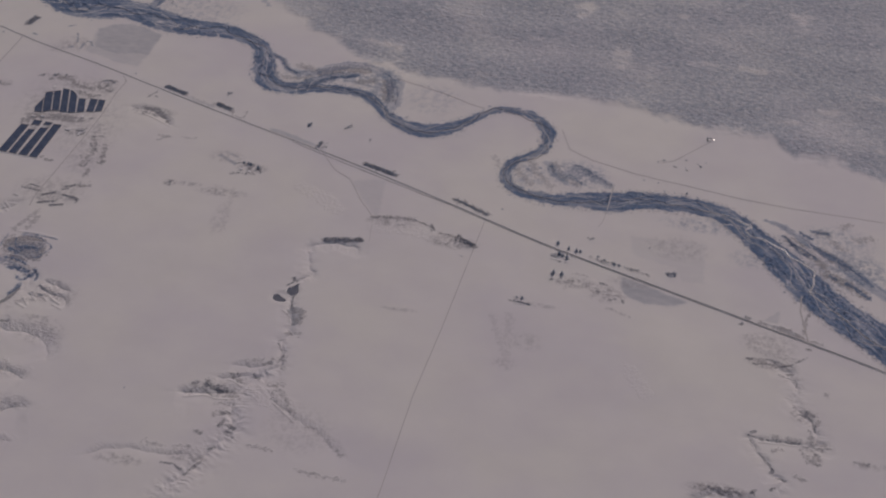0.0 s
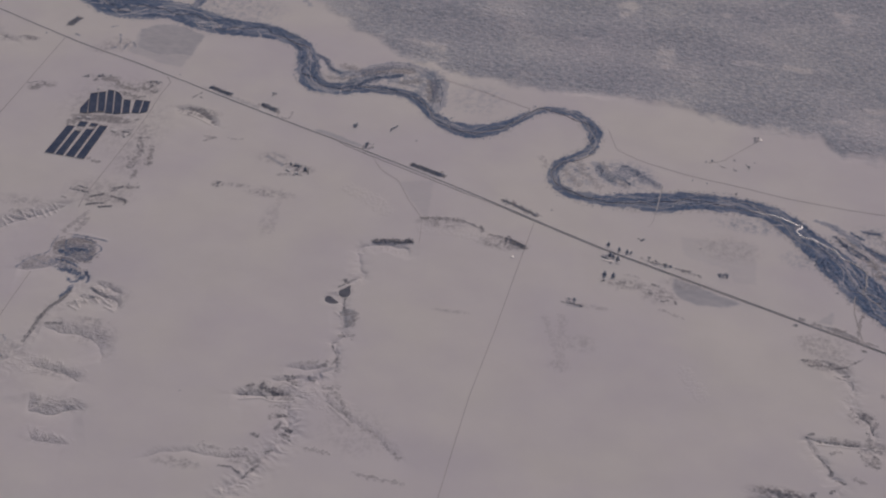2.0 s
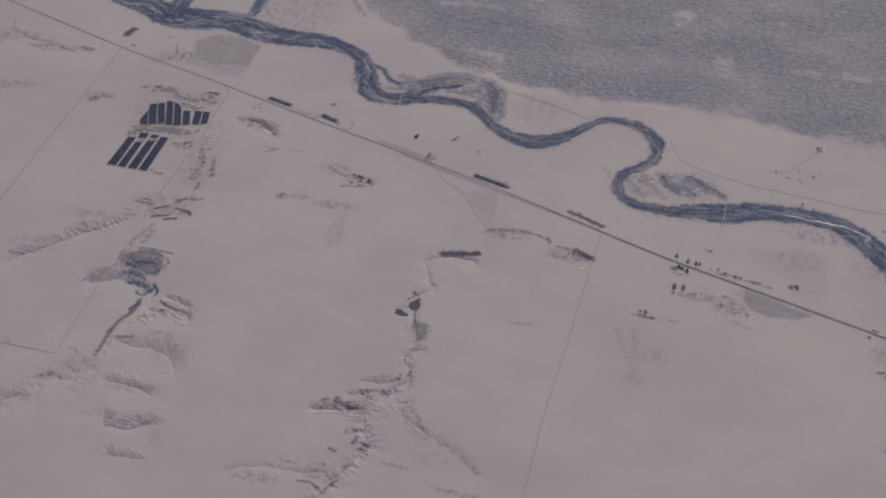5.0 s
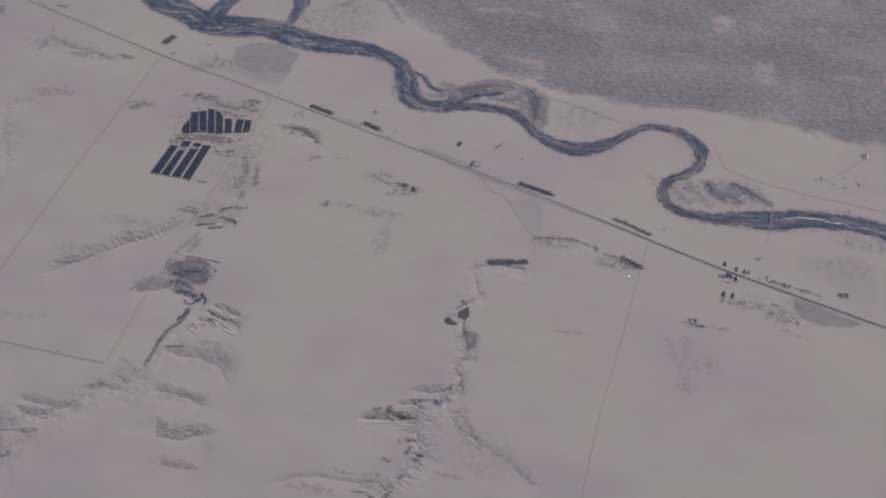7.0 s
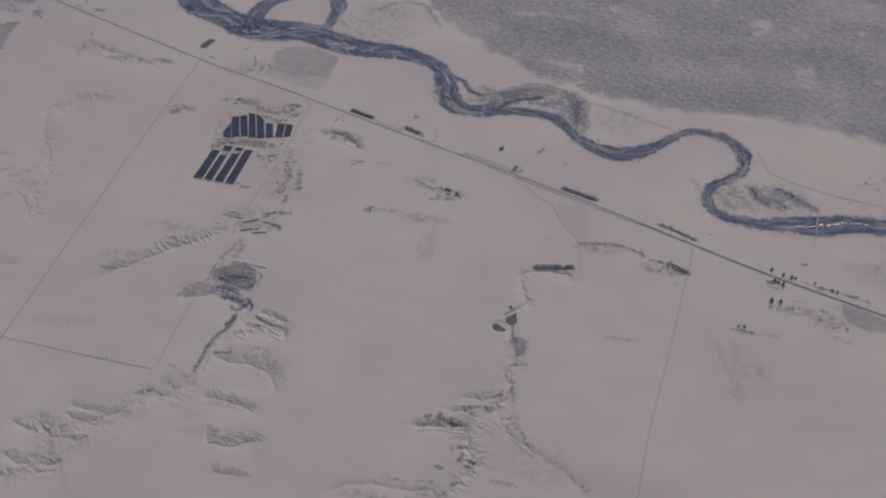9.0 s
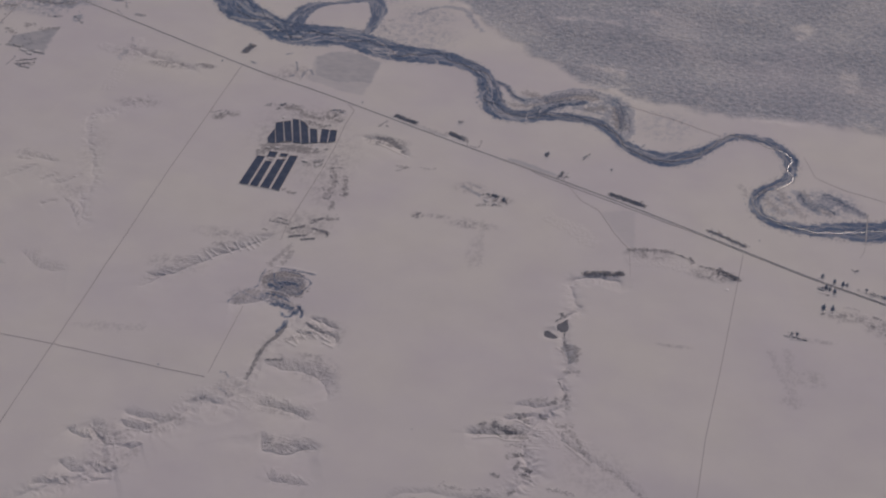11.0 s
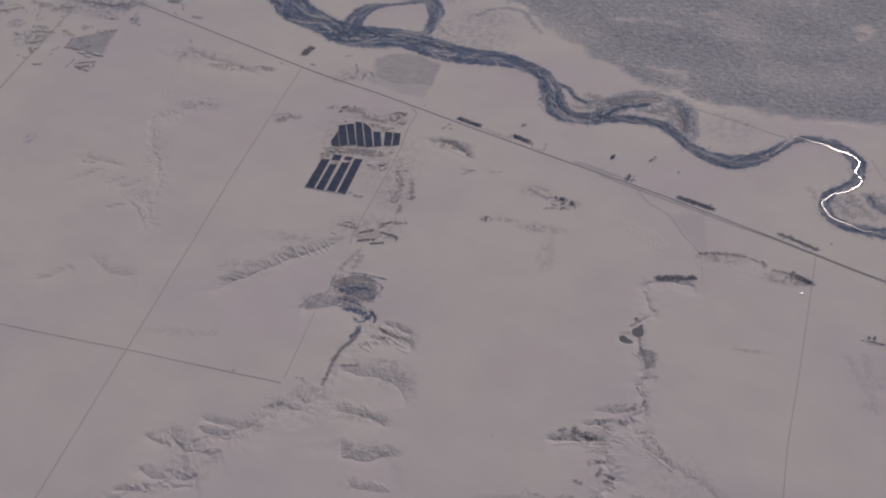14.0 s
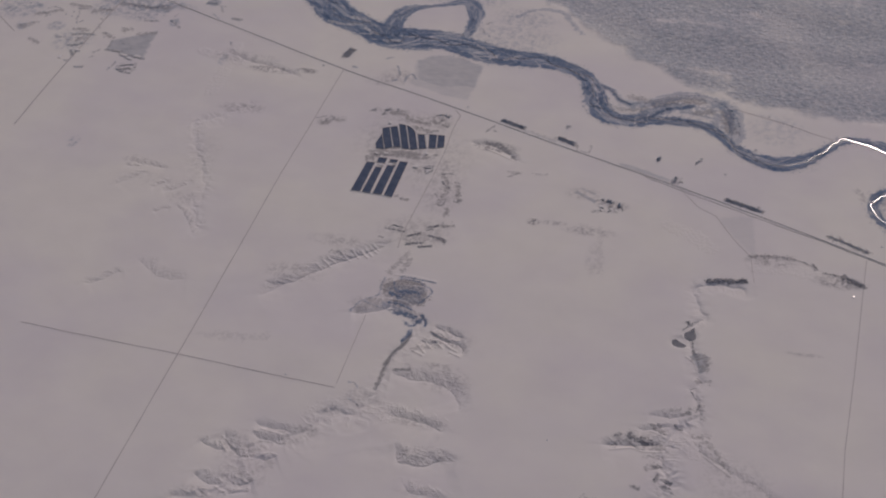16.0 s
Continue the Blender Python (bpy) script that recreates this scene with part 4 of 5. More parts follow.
def height(x, y):
    x, y = np.asarray(x, float), np.asarray(y, float)
    open_land = smooth((1880 - y) / 160 + smooth((-1130 - x) / 120) * 4) * smooth((2260 - y) / 120)
    h = open_land * (1.6 * ripple(x / 170 + 3, y / 140, 13) + 0.8 * ripple(x / 70, y / 60 + 5, 14))
    depth, cut = np.zeros(x.shape), np.zeros(x.shape)
    bend = ripple(x / 16, y / 16, 3)
    turn = ripple(x / 19, y / 19, 6)
    fine = ripple(x / 7, y / 7, 4)
    for line, d, w, r in GULLY_LINES:
        reach = w * 4
        box = np.nonzero((x > line[:, 0].min() - reach) & (x < line[:, 0].max() + reach) & (y > line[:, 1].min() - reach) & (y < line[:, 1].max() + reach))[0]
        if not len(box):
            continue
        dist, _, along, _, dy = away(x[box] + 9 * bend[box], y[box] + 9 * turn[box], line, reach)
        gentle = np.clip(0.5 - 0.5 * dy / (dist + 1e-6), 0, 1) ** 2
        q = np.maximum(dist + (bend[box] * 0.6 + fine[box] * 0.3) * w * r * 0.7, 0) / (w * (1 + 1.3 * gentle))
        ribs = 1 - 1.1 * min(r, 1.2) * np.abs(ripple(along / 9, dist / 40 + d, 8)) * smooth(dist / w)
        fade = smooth((reach - dist) / w)
        depth[box] = np.maximum(depth[box], 1.05 * d * np.exp(-q ** 1.2) * fade * ribs)
        cut[box] = np.maximum(cut[box], (1 - 0.75 * gentle) * r * np.exp(-(dist / (1.4 * w)) ** 2) * fade)
    h -= np.maximum(depth, scarps(x, y)[0])
    vx, vy = x + 6 * bend, y + 6 * ripple(x / 18, y / 18, 5)
    h += cut * 0.35 * (0.3 - 1.6 * np.abs(ripple(x / 4.2, y / 4.6, 11))) + cut * (1.15 * (0.3 - np.abs(ripple(vx / 15 + vy / 50, vy / 17, 9)) * 1.7) + 0.6 * (0.3 - np.abs(ripple(vx / 7, vy / 8.5, 10)) * 1.7))
    for line, amount in PATCHES["bank"]:
        low, high = line[:, :2].min(0) - 6, line[:, :2].max(0) + 6
        k = np.nonzero((x > low[0]) & (x < high[0]) & (y > low[1]) & (y < high[1]))[0]
        if len(k):
            h[k] += 0.8 * amount * np.exp(-(away(x[k], y[k], line, 6)[0] / 1.8) ** 2)
    for cx, cy, rx, ry, _ in PONDS:
        basin = smooth(2.0 - 1.1 * np.hypot((x - cx) / rx, (y - cy) / ry))
        h = h * (1 - basin) - 1.3 * basin
    beyond = rim_side(x, y) + 26 * ripple(x / 60, y / 60, 12)
    m = smooth(beyond / 30)
    if m.max() > 0:
        wx, wy = x + 14 * ripple(x / 40, y / 40, 21), y + 15 * ripple(x / 45, y / 38, 22)
        run, lie = 0.97 * wx + 0.02 * wy, 0.10 * wx + 0.99 * wy
        hum = (0.4 - np.abs(ripple(run / 24, lie / 17, 23))) * 1.3 + (0.3 - np.abs(ripple(run / 10.5 + 5, lie / 9.5, 24))) * 1.35 + 0.7 * ripple(wx / 5.5, wy / 6.5, 26)
        h += m * (hum + 7 * ripple(x / 170, y / 120, 25))
    return h


def streaks(along, across):
    """Long light and dark bands that run with the river."""
    bow = across + 12 * ripple(along / 62, across / 45, 63)
    return 1.25 * ripple(along / 70, bow / 10, 61) + 0.55 * ripple(along / 34, bow / 4.4 + 7, 62)


def threads(along, across):
    """Thin pale channels that wind through the river's woods, 0 to 1."""
    bow = across + 14 * ripple(along / 48, across / 60, 64)
    one, two = ripple(along / 75, bow / 11, 65), ripple(along / 42 + 9, bow / 7, 66)
    gate = smooth(0.5 + 1.6 * ripple(along / 55, across / 16, 67))
    return np.clip(smooth(1.3 - np.abs(one) / 0.045) * (0.3 + 0.7 * gate) + 0.5 * smooth(1.3 - np.abs(two) / 0.05) * smooth(0.2 - 2 * ripple(along / 40, across / 20, 68)), 0, 1)


def inside(x, y, ring):
    """Which places lie within a closed outline."""
    c = np.array(ring, float)
    hit = np.zeros(x.shape, bool)
    for a, b in zip(c, np.roll(c, -1, axis=0)):
        if a[1] != b[1]:
            hit ^= ((a[1] > y) != (b[1] > y)) & (x < (b[0] - a[0]) * (y - a[1]) / (b[1] - a[1]) + a[0])
    return hit


def detail(x, y):
    """How finely the land is divided at a place: 4 is plain snow, 2 is rolling, 1 is broken ground or brush."""
    level = np.full(x.shape, 4)
    level[rim_side(x, y) > -45] = 2
    for line, d, w, r in GULLY_LINES + SCARP_LINES:
        dist = away(x, y, line, w * 3.2 + 6)[0]
        level[dist < w * 3.2 + 5] = np.minimum(level[dist < w * 3.2 + 5], 2)
        level[dist < w * 1.7 + 5] = 1
    for line, _ in RIVER_COVER:
        dist, w = away(x, y, line, 56)[:2]
        level[dist < w + 12] = 1
    for marks in PATCHES.values():
        for line, _ in marks:
            half = line[:, 2].max() + 5
            level[away(x, y, line, half + 1)[0] < half] = 1
    for cx, cy, rx, ry, _ in WEEDS:
        level[np.hypot((x - cx) / rx, (y - cy) / ry) < 1.5] = np.minimum(level[np.hypot((x - cx) / rx, (y - cy) / ry) < 1.5], 2)
    for ring, _ in FIELDS:
        level[inside(x, y, ring)] = np.minimum(level[inside(x, y, ring)], 2)
    return level


def land_mesh():
    """One sheet: a lattice of 4.8 m cells, split where the land has detail, in a wide coarse rim that reaches the horizon."""
    x0, y0, step, nx, ny = -2180.0, 1050.0, 1.2, 2416, 1528
    ci, cj = np.meshgrid(np.arange(0, nx, 4), np.arange(0, ny, 4))
    ci, cj = ci.ravel(), cj.ravel()
    level = detail(x0 + (ci + 2) * step, y0 + (cj + 2) * step)
    level[(ci == 0) | (cj == 0) | (ci == nx - 4) | (cj == ny - 4)] = 4
    cells = []
    for size in (4, 2, 1):
        k = level == size
        for a in range(0, 4, size):
            for b in range(0, 4, size):
                cells.append((ci[k] + a, cj[k] + b, np.full(k.sum(), size)))
    i, j, size = (np.concatenate(c) for c in zip(*cells))
    used_point = np.zeros((ny + 1, nx + 1), bool)
    for a, b in ((0, 0), (1, 0), (1, 1), (0, 1)):
        used_point[j + b * size, i + a * size] = True
    number = np.cumsum(used_point.ravel()).reshape(used_point.shape) - 1
    pj, pi = np.nonzero(used_point)
    x, y = x0 + pi * step, y0 + pj * step
    sizes, corners = [], []
    for s in (4, 2, 1):
        k = size == s
        ring = [(a, 0) for a in range(s)] + [(s, b) for b in range(s)] + [(a, s) for a in range(s, 0, -1)] + [(0, b) for b in range(s, 0, -1)]
        ri = i[k][:, None] + np.array([a for a, b in ring])[None, :]
        rj = j[k][:, None] + np.array([b for a, b in ring])[None, :]
        there = used_point[rj, ri]
        sizes.append(there.sum(1))
        corners.append(number[rj, ri][there])
    out = np.cumsum(step * 4 * 1.6 ** np.arange(1, 40))
    out = out[out < 9000]
    fx = np.concatenate([x0 - out[::-1], x0 + step * np.arange(0, nx + 1, 4), x0 + nx * step + out])
    fy = np.concatenate([y0 - out[::-1], y0 + step * np.arange(0, ny + 1, 4), y0 + ny * step + out])
    n = len(out)
    far = np.full((len(fy), len(fx)), -1)
    far[n:-n, n:-n] = number[::4, ::4]
    empty = far < 0
    empty[n:-n, n:-n] = False
    far[empty] = len(x) + np.arange(empty.sum())
    gx, gy = np.meshgrid(fx, fy)
    x, y = np.concatenate([x, gx[empty]]), np.concatenate([y, gy[empty]])
    quads = np.stack([far[:-1, :-1], far[:-1, 1:], far[1:, 1:], far[1:, :-1]], -1)
    rim = np.ones(quads.shape[:2], bool)
    rim[n:-n, n:-n] = False
    sizes.append(np.full(rim.sum(), 4))
    corners.append(quads[rim].ravel())
    return x, y, np.concatenate(sizes), np.concatenate(corners)


def cover_strips(x, y, marks, wobble, edge):
    """Cover from strips with torn edges, gaps and uneven width."""
    cover = np.zeros(len(x))
    wx, wy = x + 2.4 * ripple(x / 7, y / 8, 101) + 1.2 * ripple(x / 2.8, y / 3, 102), y + 3.2 * ripple(x / 7, y / 8, 103) + 1.5 * ripple(x / 2.8, y / 3, 104)
    grain = np.clip(0.72 + 1.1 * ripple(x / 5.5, y / 6.5, 105) + 0.8 * ripple(x / 2.4, y / 2.9, 106), 0.12, 1)
    for line, amount in marks:
        half = line[:, 2].max()
        soft = max(1.8, edge * min(half, 8))
        low, high = line[:, :2].min(0) - half - 8, line[:, :2].max(0) + half + 8
        k = np.nonzero((x > low[0]) & (x < high[0]) & (y > low[1]) & (y < high[1]))[0]
        if len(k):
            d, w = away(wx[k], wy[k], line, half + 7)[:2]
            cover[k] = np.maximum(cover[k], amount * grain[k] ** (1.2 - 0.8 * amount) * smooth((w - d + wobble[k] * min(1, half / 4)) / soft + 0.4))
    return cover


def build_ground():
    x, y, sizes, corners = land_mesh()
    z = height(x, y)
    outer = ~((x > -2400) & (x < 900) & (y > 900) & (y < 3000))
    z[outer] = np.clip(z[outer], -1, 8)
    me = bpy.data.meshes.new("ground")
    me.vertices.add(len(x))
    me.vertices.foreach_set("co", np.stack([x, y, z], 1).ravel())
    me.loops.add(len(corners))
    me.loops.foreach_set("vertex_index", corners.astype(np.int32))
    me.polygons.add(len(sizes))
    me.polygons.foreach_set("loop_start", np.concatenate([[0], np.cumsum(sizes)[:-1]]).astype(np.int32))
    me.update(calc_edges=True)
    me.shade_smooth()
    beyond = rim_side(x, y) + 30 * ripple(x / 45, y / 45, 31) + 12 * ripple(x / 14, y / 14, 32)
    thin = 0.98 + 0.5 * ripple(x / 190, y / 150, 33) + 0.3 * ripple(x / 70, y / 50, 34)
    thin -= 0.7 * smooth((ripple(x / 95, y / 60, 35) + 0.25 * ripple(x / 25, y / 22, 36) - 0.3) / 0.3)
    hills = smooth(beyond / 36)
    grass = hills * np.clip(thin, 0.25, 1)
    face = scarps(x, y)[1]
    # Greys the scarps' sunless faces: painted shade together with sparse weeds.
    weeds = 0.3 * face
    lump = 0.45 + 1.3 * ripple(x / 12, y / 14, 43) + 1.3 * ripple(x / 5.2, y / 6.2, 44)
    for cx, cy, rx, ry, amount in WEEDS:
        near = np.nonzero((np.abs(x - cx) < 1.7 * rx) & (np.abs(y - cy) < 1.7 * ry))[0]
        q = np.hypot((x[near] - cx) / rx, (y[near] - cy) / ry)
        part_cover = 1.6 * amount * smooth((1.45 - q) / 0.9) * np.clip(lump[near] + 0.6 * amount ** 2, 0.05, 1.2)
        cover = grass if (cx, cy, rx, ry, amount) in TOWN_WEEDS + RIVER_WEEDS else weeds
        cover[near] = np.maximum(cover[near], np.clip(part_cover, 0, 1))
    scrub = np.zeros(len(x))
    wobble = ripple(x / 9, y / 9, 41) * 5 + ripple(x / 22, y / 22, 42) * 6 + ripple(x / 4, y / 4.5, 45) * 3
    for line, amount in RIVER_COVER:
        d, w, along, side, _ = away(x, y, line, 70)
        k = np.nonzero(d < w + 16)[0]
        band = np.clip(1.0 + 0.6 * streaks(along[k], (d * side)[k]), 0.68, 1) * (1 - 0.56 * threads(along[k], (d * side)[k]))
        if line is RIVER:
            fringe = np.clip(0.25 + 1.2 * ripple(x[k] / 6, y[k] / 8, 48) + 0.9 * ripple(x[k] / 2.6, y[k] / 3.4, 49), 0, 1) * smooth((w + 11 - d + wobble)[k] / 9)
            weeds[k] = np.maximum(weeds[k], np.interp(x[k], [-300, 200], [0.35, 0.8]) * fringe)
        scrub[k] = np.maximum(scrub[k], amount * smooth((w - d + wobble)[k] / 5 + 0.3) * band)
    ragged = ripple(x / 3.2, y / 3.6, 46) * 3.2 + ripple(x / 8, y / 9, 47) * 3.5
    weeds = np.maximum(weeds, np.clip(1.4 * cover_strips(x, y, PATCHES["weeds"], 2.2 * ragged, 0.9), 0, 1) * np.clip(lump + 0.9, 0.55, 1))
    scrub = np.maximum(scrub, 0.9 * cover_strips(x, y, PATCHES["brush"], ragged, 0.6))
    bush = 0.9 * cover_strips(x, y, PATCHES["bush"], ragged, 0.6)
    clean = 1 - 0.95 * cover_strips(x, y, PATCHES["snow"] + PATCHES["bank"], 0.6 * ragged, 0.5)
    for line in SIDE_CHANNELS + [WATER_LINE]:
        d = away(x, y, line, 6)[0]
        scrub *= np.clip((d - 0.3) / 1.5, 0.82, 1)
    stubble = np.zeros(len(x))
    for ring, amount in FIELDS:
        d = away(x, y, np.array(ring + ring[:1], float), 16)[0]
        blur = min(1, np.ptp(np.array(ring)[:, 1]) / 70)
        d = np.where(inside(x, y, ring), d, -d) + 0.6 * wobble * blur
        stubble = np.maximum(stubble, amount * smooth(d / (7 * blur) + 0.4))
    drift = cover_strips(x, y, PATCHES["drift"], 2 * ragged, 0.9)
    rough = np.clip(0.5 * drift + 0.65 * hills + 0.75 * face + 0.35 * weeds + 0.2 * scrub, 0, 1)
    for name, values in (("grass", grass * clean), ("brush", scrub * clean), ("bush", bush * clean), ("weeds", weeds * clean), ("stubble", stubble), ("rough", rough)):
        at = me.attributes.new(name, "FLOAT", "POINT")
        at.data.foreach_set("value", values.astype(np.float32))
    me.materials.append(SNOW)
    return tagged(new("ground", me), "snow-covered plain with eroded draws, stubble fields and grassy sandhills", "ground", kind="structure")


ground = build_ground()


# ---- helpers for things ----
def put(name, verts, faces, mat, parent=None, label="", smooth_shade=False):
    me = bpy.data.meshes.new(name)
    me.from_pydata([tuple(map(float, v)) for v in verts], [], [tuple(map(int, f)) for f in faces])
    me.materials.append(mat)
    if smooth_shade:
        me.shade_smooth()
    ob = new(name, me)
    if parent:
        ob.parent = parent
    if label:
        ob["label"] = label
    return ob


def ribbon(name, line, width, mat, lift=0.25, parent=None, label="", thick=0.5):
    """A strip of real thickness that follows a line over the land."""
    p = np.asarray(line)[:, :2]
    d = np.gradient(p, axis=0)
    d /= np.linalg.norm(d, axis=1)[:, None] + 1e-9
    n = np.stack([-d[:, 1], d[:, 0]], 1) * np.reshape(width, (-1, 1)) / 2
    l, r = p + n, p - n
    z = np.maximum(height(l[:, 0], l[:, 1]), height(r[:, 0], r[:, 1])) + lift
    k = len(p)
    verts = np.vstack([np.c_[l, z], np.c_[r, z], np.c_[l + n * 0.15, z - thick], np.c_[r - n * 0.15, z - thick]])
    faces = []
    for i in range(k - 1):
        faces += [(i, i + k, i + k + 1, i + 1), (i + 1, i + 1 + 2 * k, i + 2 * k, i), (i + k, i + 3 * k, i + 3 * k + 1, i + k + 1)]
    faces += [(0, 2 * k, 3 * k, k), (k - 1, 2 * k - 1, 4 * k - 1, 3 * k - 1)]
    return put(name, verts, faces, mat, parent, label)


def slab(name, corners, mat, lift=0.2, thick=0.5, parent=None, label="", ragged=0.0):
    c = np.array(corners, float)
    if np.sum(c[:, 0] * np.roll(c[:, 1], -1) - np.roll(c[:, 0], -1) * c[:, 1]) < 0:
        c = c[::-1]
    if ragged:
        c = straight(np.vstack([c, c[:1]]), 5)[:-1]
        c = c + ragged * np.stack([ripple(c[:, 0] / 13, c[:, 1] / 13, 71), ripple(c[:, 0] / 13, c[:, 1] / 13, 72)], 1)
    z = float(np.mean(height(c[:, 0], c[:, 1]))) + lift
    n = len(c)
    verts = np.vstack([np.c_[c, np.full(n, z)], np.c_[c, np.full(n, z - thick)]])
    faces = [tuple(range(n))] + [(i, i + n, (i + 1) % n + n, (i + 1) % n) for i in range(n)]
    return put(name, verts, faces, mat, parent, label)


def box_mesh(x0, y0, z0, x1, y1, z1):
    v = [(x, y, z) for z in (z0, z1) for y in (y0, y1) for x in (x0, x1)]
    return v, [(0, 2, 3, 1), (4, 5, 7, 6), (0, 1, 5, 4), (2, 6, 7, 3), (0, 4, 6, 2), (1, 3, 7, 5)]


def holder(name, x, y, turn=0.0, lift=0.0):
    ob = new(name)
    ob.empty_display_size = 1
    ob.matrix_world = pose(x, y, float(height([x], [y])[0]) + lift, 0, 0, turn)
    return ob


# ---- water and ice ----
water_width = np.interp(WATER_LINE[:, 0], [-400, -300, -110, -60, 200, 330], [0.5, 0.8, 0.8, 0.45, 0.45, 0.7]) * (1 + 0.5 * ripple(WATER_LINE[:, 0] / 25, WATER_LINE[:, 1] / 25, 91))
river = tagged(ribbon("river_channel", WATER_LINE, water_width, WATER, 0.55), "narrow open river channel glinting in the sun", "river", kind="structure")
east_water = WATER_LINE[WATER_LINE[:, 0] > 215]
tagged(ribbon("river_ice", east_water, 2.3 * (1 + 0.5 * ripple(east_water[:, 0] / 25, east_water[:, 1] / 25, 92)), CHANNEL_ICE, 0.4), "pale snow-dusted ice along the winding channel", "river ice", kind="structure")
for line in SIDE_CHANNELS[:3]:
    line = line[line[:, 0] > -760]
    tagged(ribbon("frozen_side_channel", line, np.interp(line[:, 0], [-100, 100], [0.4, 0.65]), ICE, 0.3), "narrow frozen side channel dusted with snow", "side channel", "frozen channels", "structure")

# ---- roads and railway ----
HIGHWAY = [(-2600, 2890), (-1632, 2480), (-1206, 2298), (-1011, 2227), (-733, 2119), (-466, 2020), (-250, 1932), (-48, 1846), (145, 1777), (401, 1686), (525, 1641), (1100, 1424)]
highway_line = spline(HIGHWAY, 10)
highway_width = np.interp(highway_line[:, 0], [-900, -200], [1.0, 1.15])
tagged(ribbon("highway", highway_line, highway_width, ASPHALT, 0.3), "cleared two-lane asphalt highway across snow", "highway", kind="structure")
FRONTAGE = [(-566, 2053), (-552, 2046), (-522, 2034), (-465, 2011), (-410, 1990), (-355, 1968), (-302, 1947), (-255, 1930), (-238, 1923), (-48, 1842.6), (145, 1773.6), (401, 1682.6), (525, 1637.6), (1100, 1420.6)]
tagged(ribbon("frontage_road", spline(FRONTAGE, 8), 0.75, ASPHALT, 0.3), "narrow frontage road running beside the highway", "road", kind="structure")
for side in (-1, 1):
    d = np.gradient(highway_line[:, :2], axis=0)
    berm = highway_line[:, :2] + side * np.stack([-d[:, 1], d[:, 0]], 1) / np.linalg.norm(d, axis=1)[:, None] * (highway_width[:, None] / 2 + 0.75)
    tagged(ribbon("snow_berm", berm, 0.9, SNOW_ROOF, 0.42), "low ploughed snow berm along the highway", "snow berm", "highway berms", "structure")
GRAVEL_ROADS = [
    ("section_road", [(-1206, 2293), (-1241, 1946), (-1260, 1715), (-1281, 1450), (-1307, 1148), (-1330, 900)], 1.7, "straight snow-dusted gravel section road"),
    ("section_road", [(-1560, 1473), (-1281, 1450), (-1016, 1425)], 1.3, "straight snow-dusted gravel section road"),
    ("section_road", [(-1740, 2520), (-1756, 2427), (-1767, 2317), (-1780, 2194), (-1797, 1992)], 2.6, "straight gravel road leading out of the settlement"),
    ("section_road", [(-169, 1890), (-202, 1605), (-223, 1443), (-237, 1259), (-262, 1000)], 1.2, "straight snow-dusted gravel section road"),
    ("field_road", [(-1002, 1595), (-1013, 1433)], 1.2, "short field road ending at a draw"),
    ("feedlot_road", [(-954, 2199), (-941, 2181), (-948, 2134), (-951, 2059), (-958, 1991), (-976, 1860), (-983, 1808), (-983, 1772)], 1.8, "feedlot access road on packed snow"),
    ("field_road", [(-1989, 2359), (-1934, 2308)], 2.2, "field road on packed snow"),
]
FARM_LANES = [
    ("farm_lane", [(-499, 2029), (-467, 1983), (-439, 1965), (-433, 1963), (-401, 1905), (-369, 1861), (-363, 1793)], 0.8, "faint farm lane across a snow field"),
    ("farm_lane", [(-56, 2197), (-36, 2136), (12, 2109), (100, 2083), (196, 2067), (281, 2050), (385, 2038), (557, 2030)], 0.8, "faint farm lane beyond the river"),
    ("farm_lane", [(140, 2128), (167, 2141), (237, 2220)], 0.8, "faint farm lane climbing to a ranch house"),
    ("farm_lane", [(-407, 2304), (-360, 2289), (-302, 2271), (-250, 2248), (-216, 2236)], 0.8, "faint track at the foot of the sandhills"),
    ("farm_lane", [(48, 1968), (44, 1937), (36, 1916)], 0.8, "faint lane leading to the river crossing"),
    ("farm_lane", [(395, 1800), (392, 1760), (402, 1688)], 2.2, "lane beside a ditch from the river to the highway"),
]
for name, line, width, label in GRAVEL_ROADS + FARM_LANES:
    tagged(ribbon(name, straight(line, 6), width, PACKED if name in ("farm_lane", "feedlot_road") else GRAVEL, 0.35), label, "road", kind="structure")
bridge = tagged(holder("river_crossing", 52, 2004, -6), "long snow-covered causeway across the wooded river", "bridge")
v, f = box_mesh(-1.1, -39, -0.6, 1.1, 39, 0.8)
put("deck", v, f, CHANNEL_ICE, bridge)
for sx in (-1.1, 0.9):
    v, f = box_mesh(sx, -39, 0.8, sx + 0.2, 39, 1.3)
    put("railing", v, f, PLANK, bridge)

# ---- ponds ----
for ring in ([(-495, 1630), (-488, 1633), (-480, 1627), (-470, 1621), (-473, 1614), (-486, 1613), (-493, 1619)], [(-477, 1651), (-466, 1657), (-458, 1665), (-456, 1650), (-457, 1638), (-465, 1634), (-473, 1638)]):
    tagged(slab("stock_pond", ring, POND, 0.25, 1.5, ragged=3.0), "small dark stock pond in a snowy draw", "pond", kind="structure")


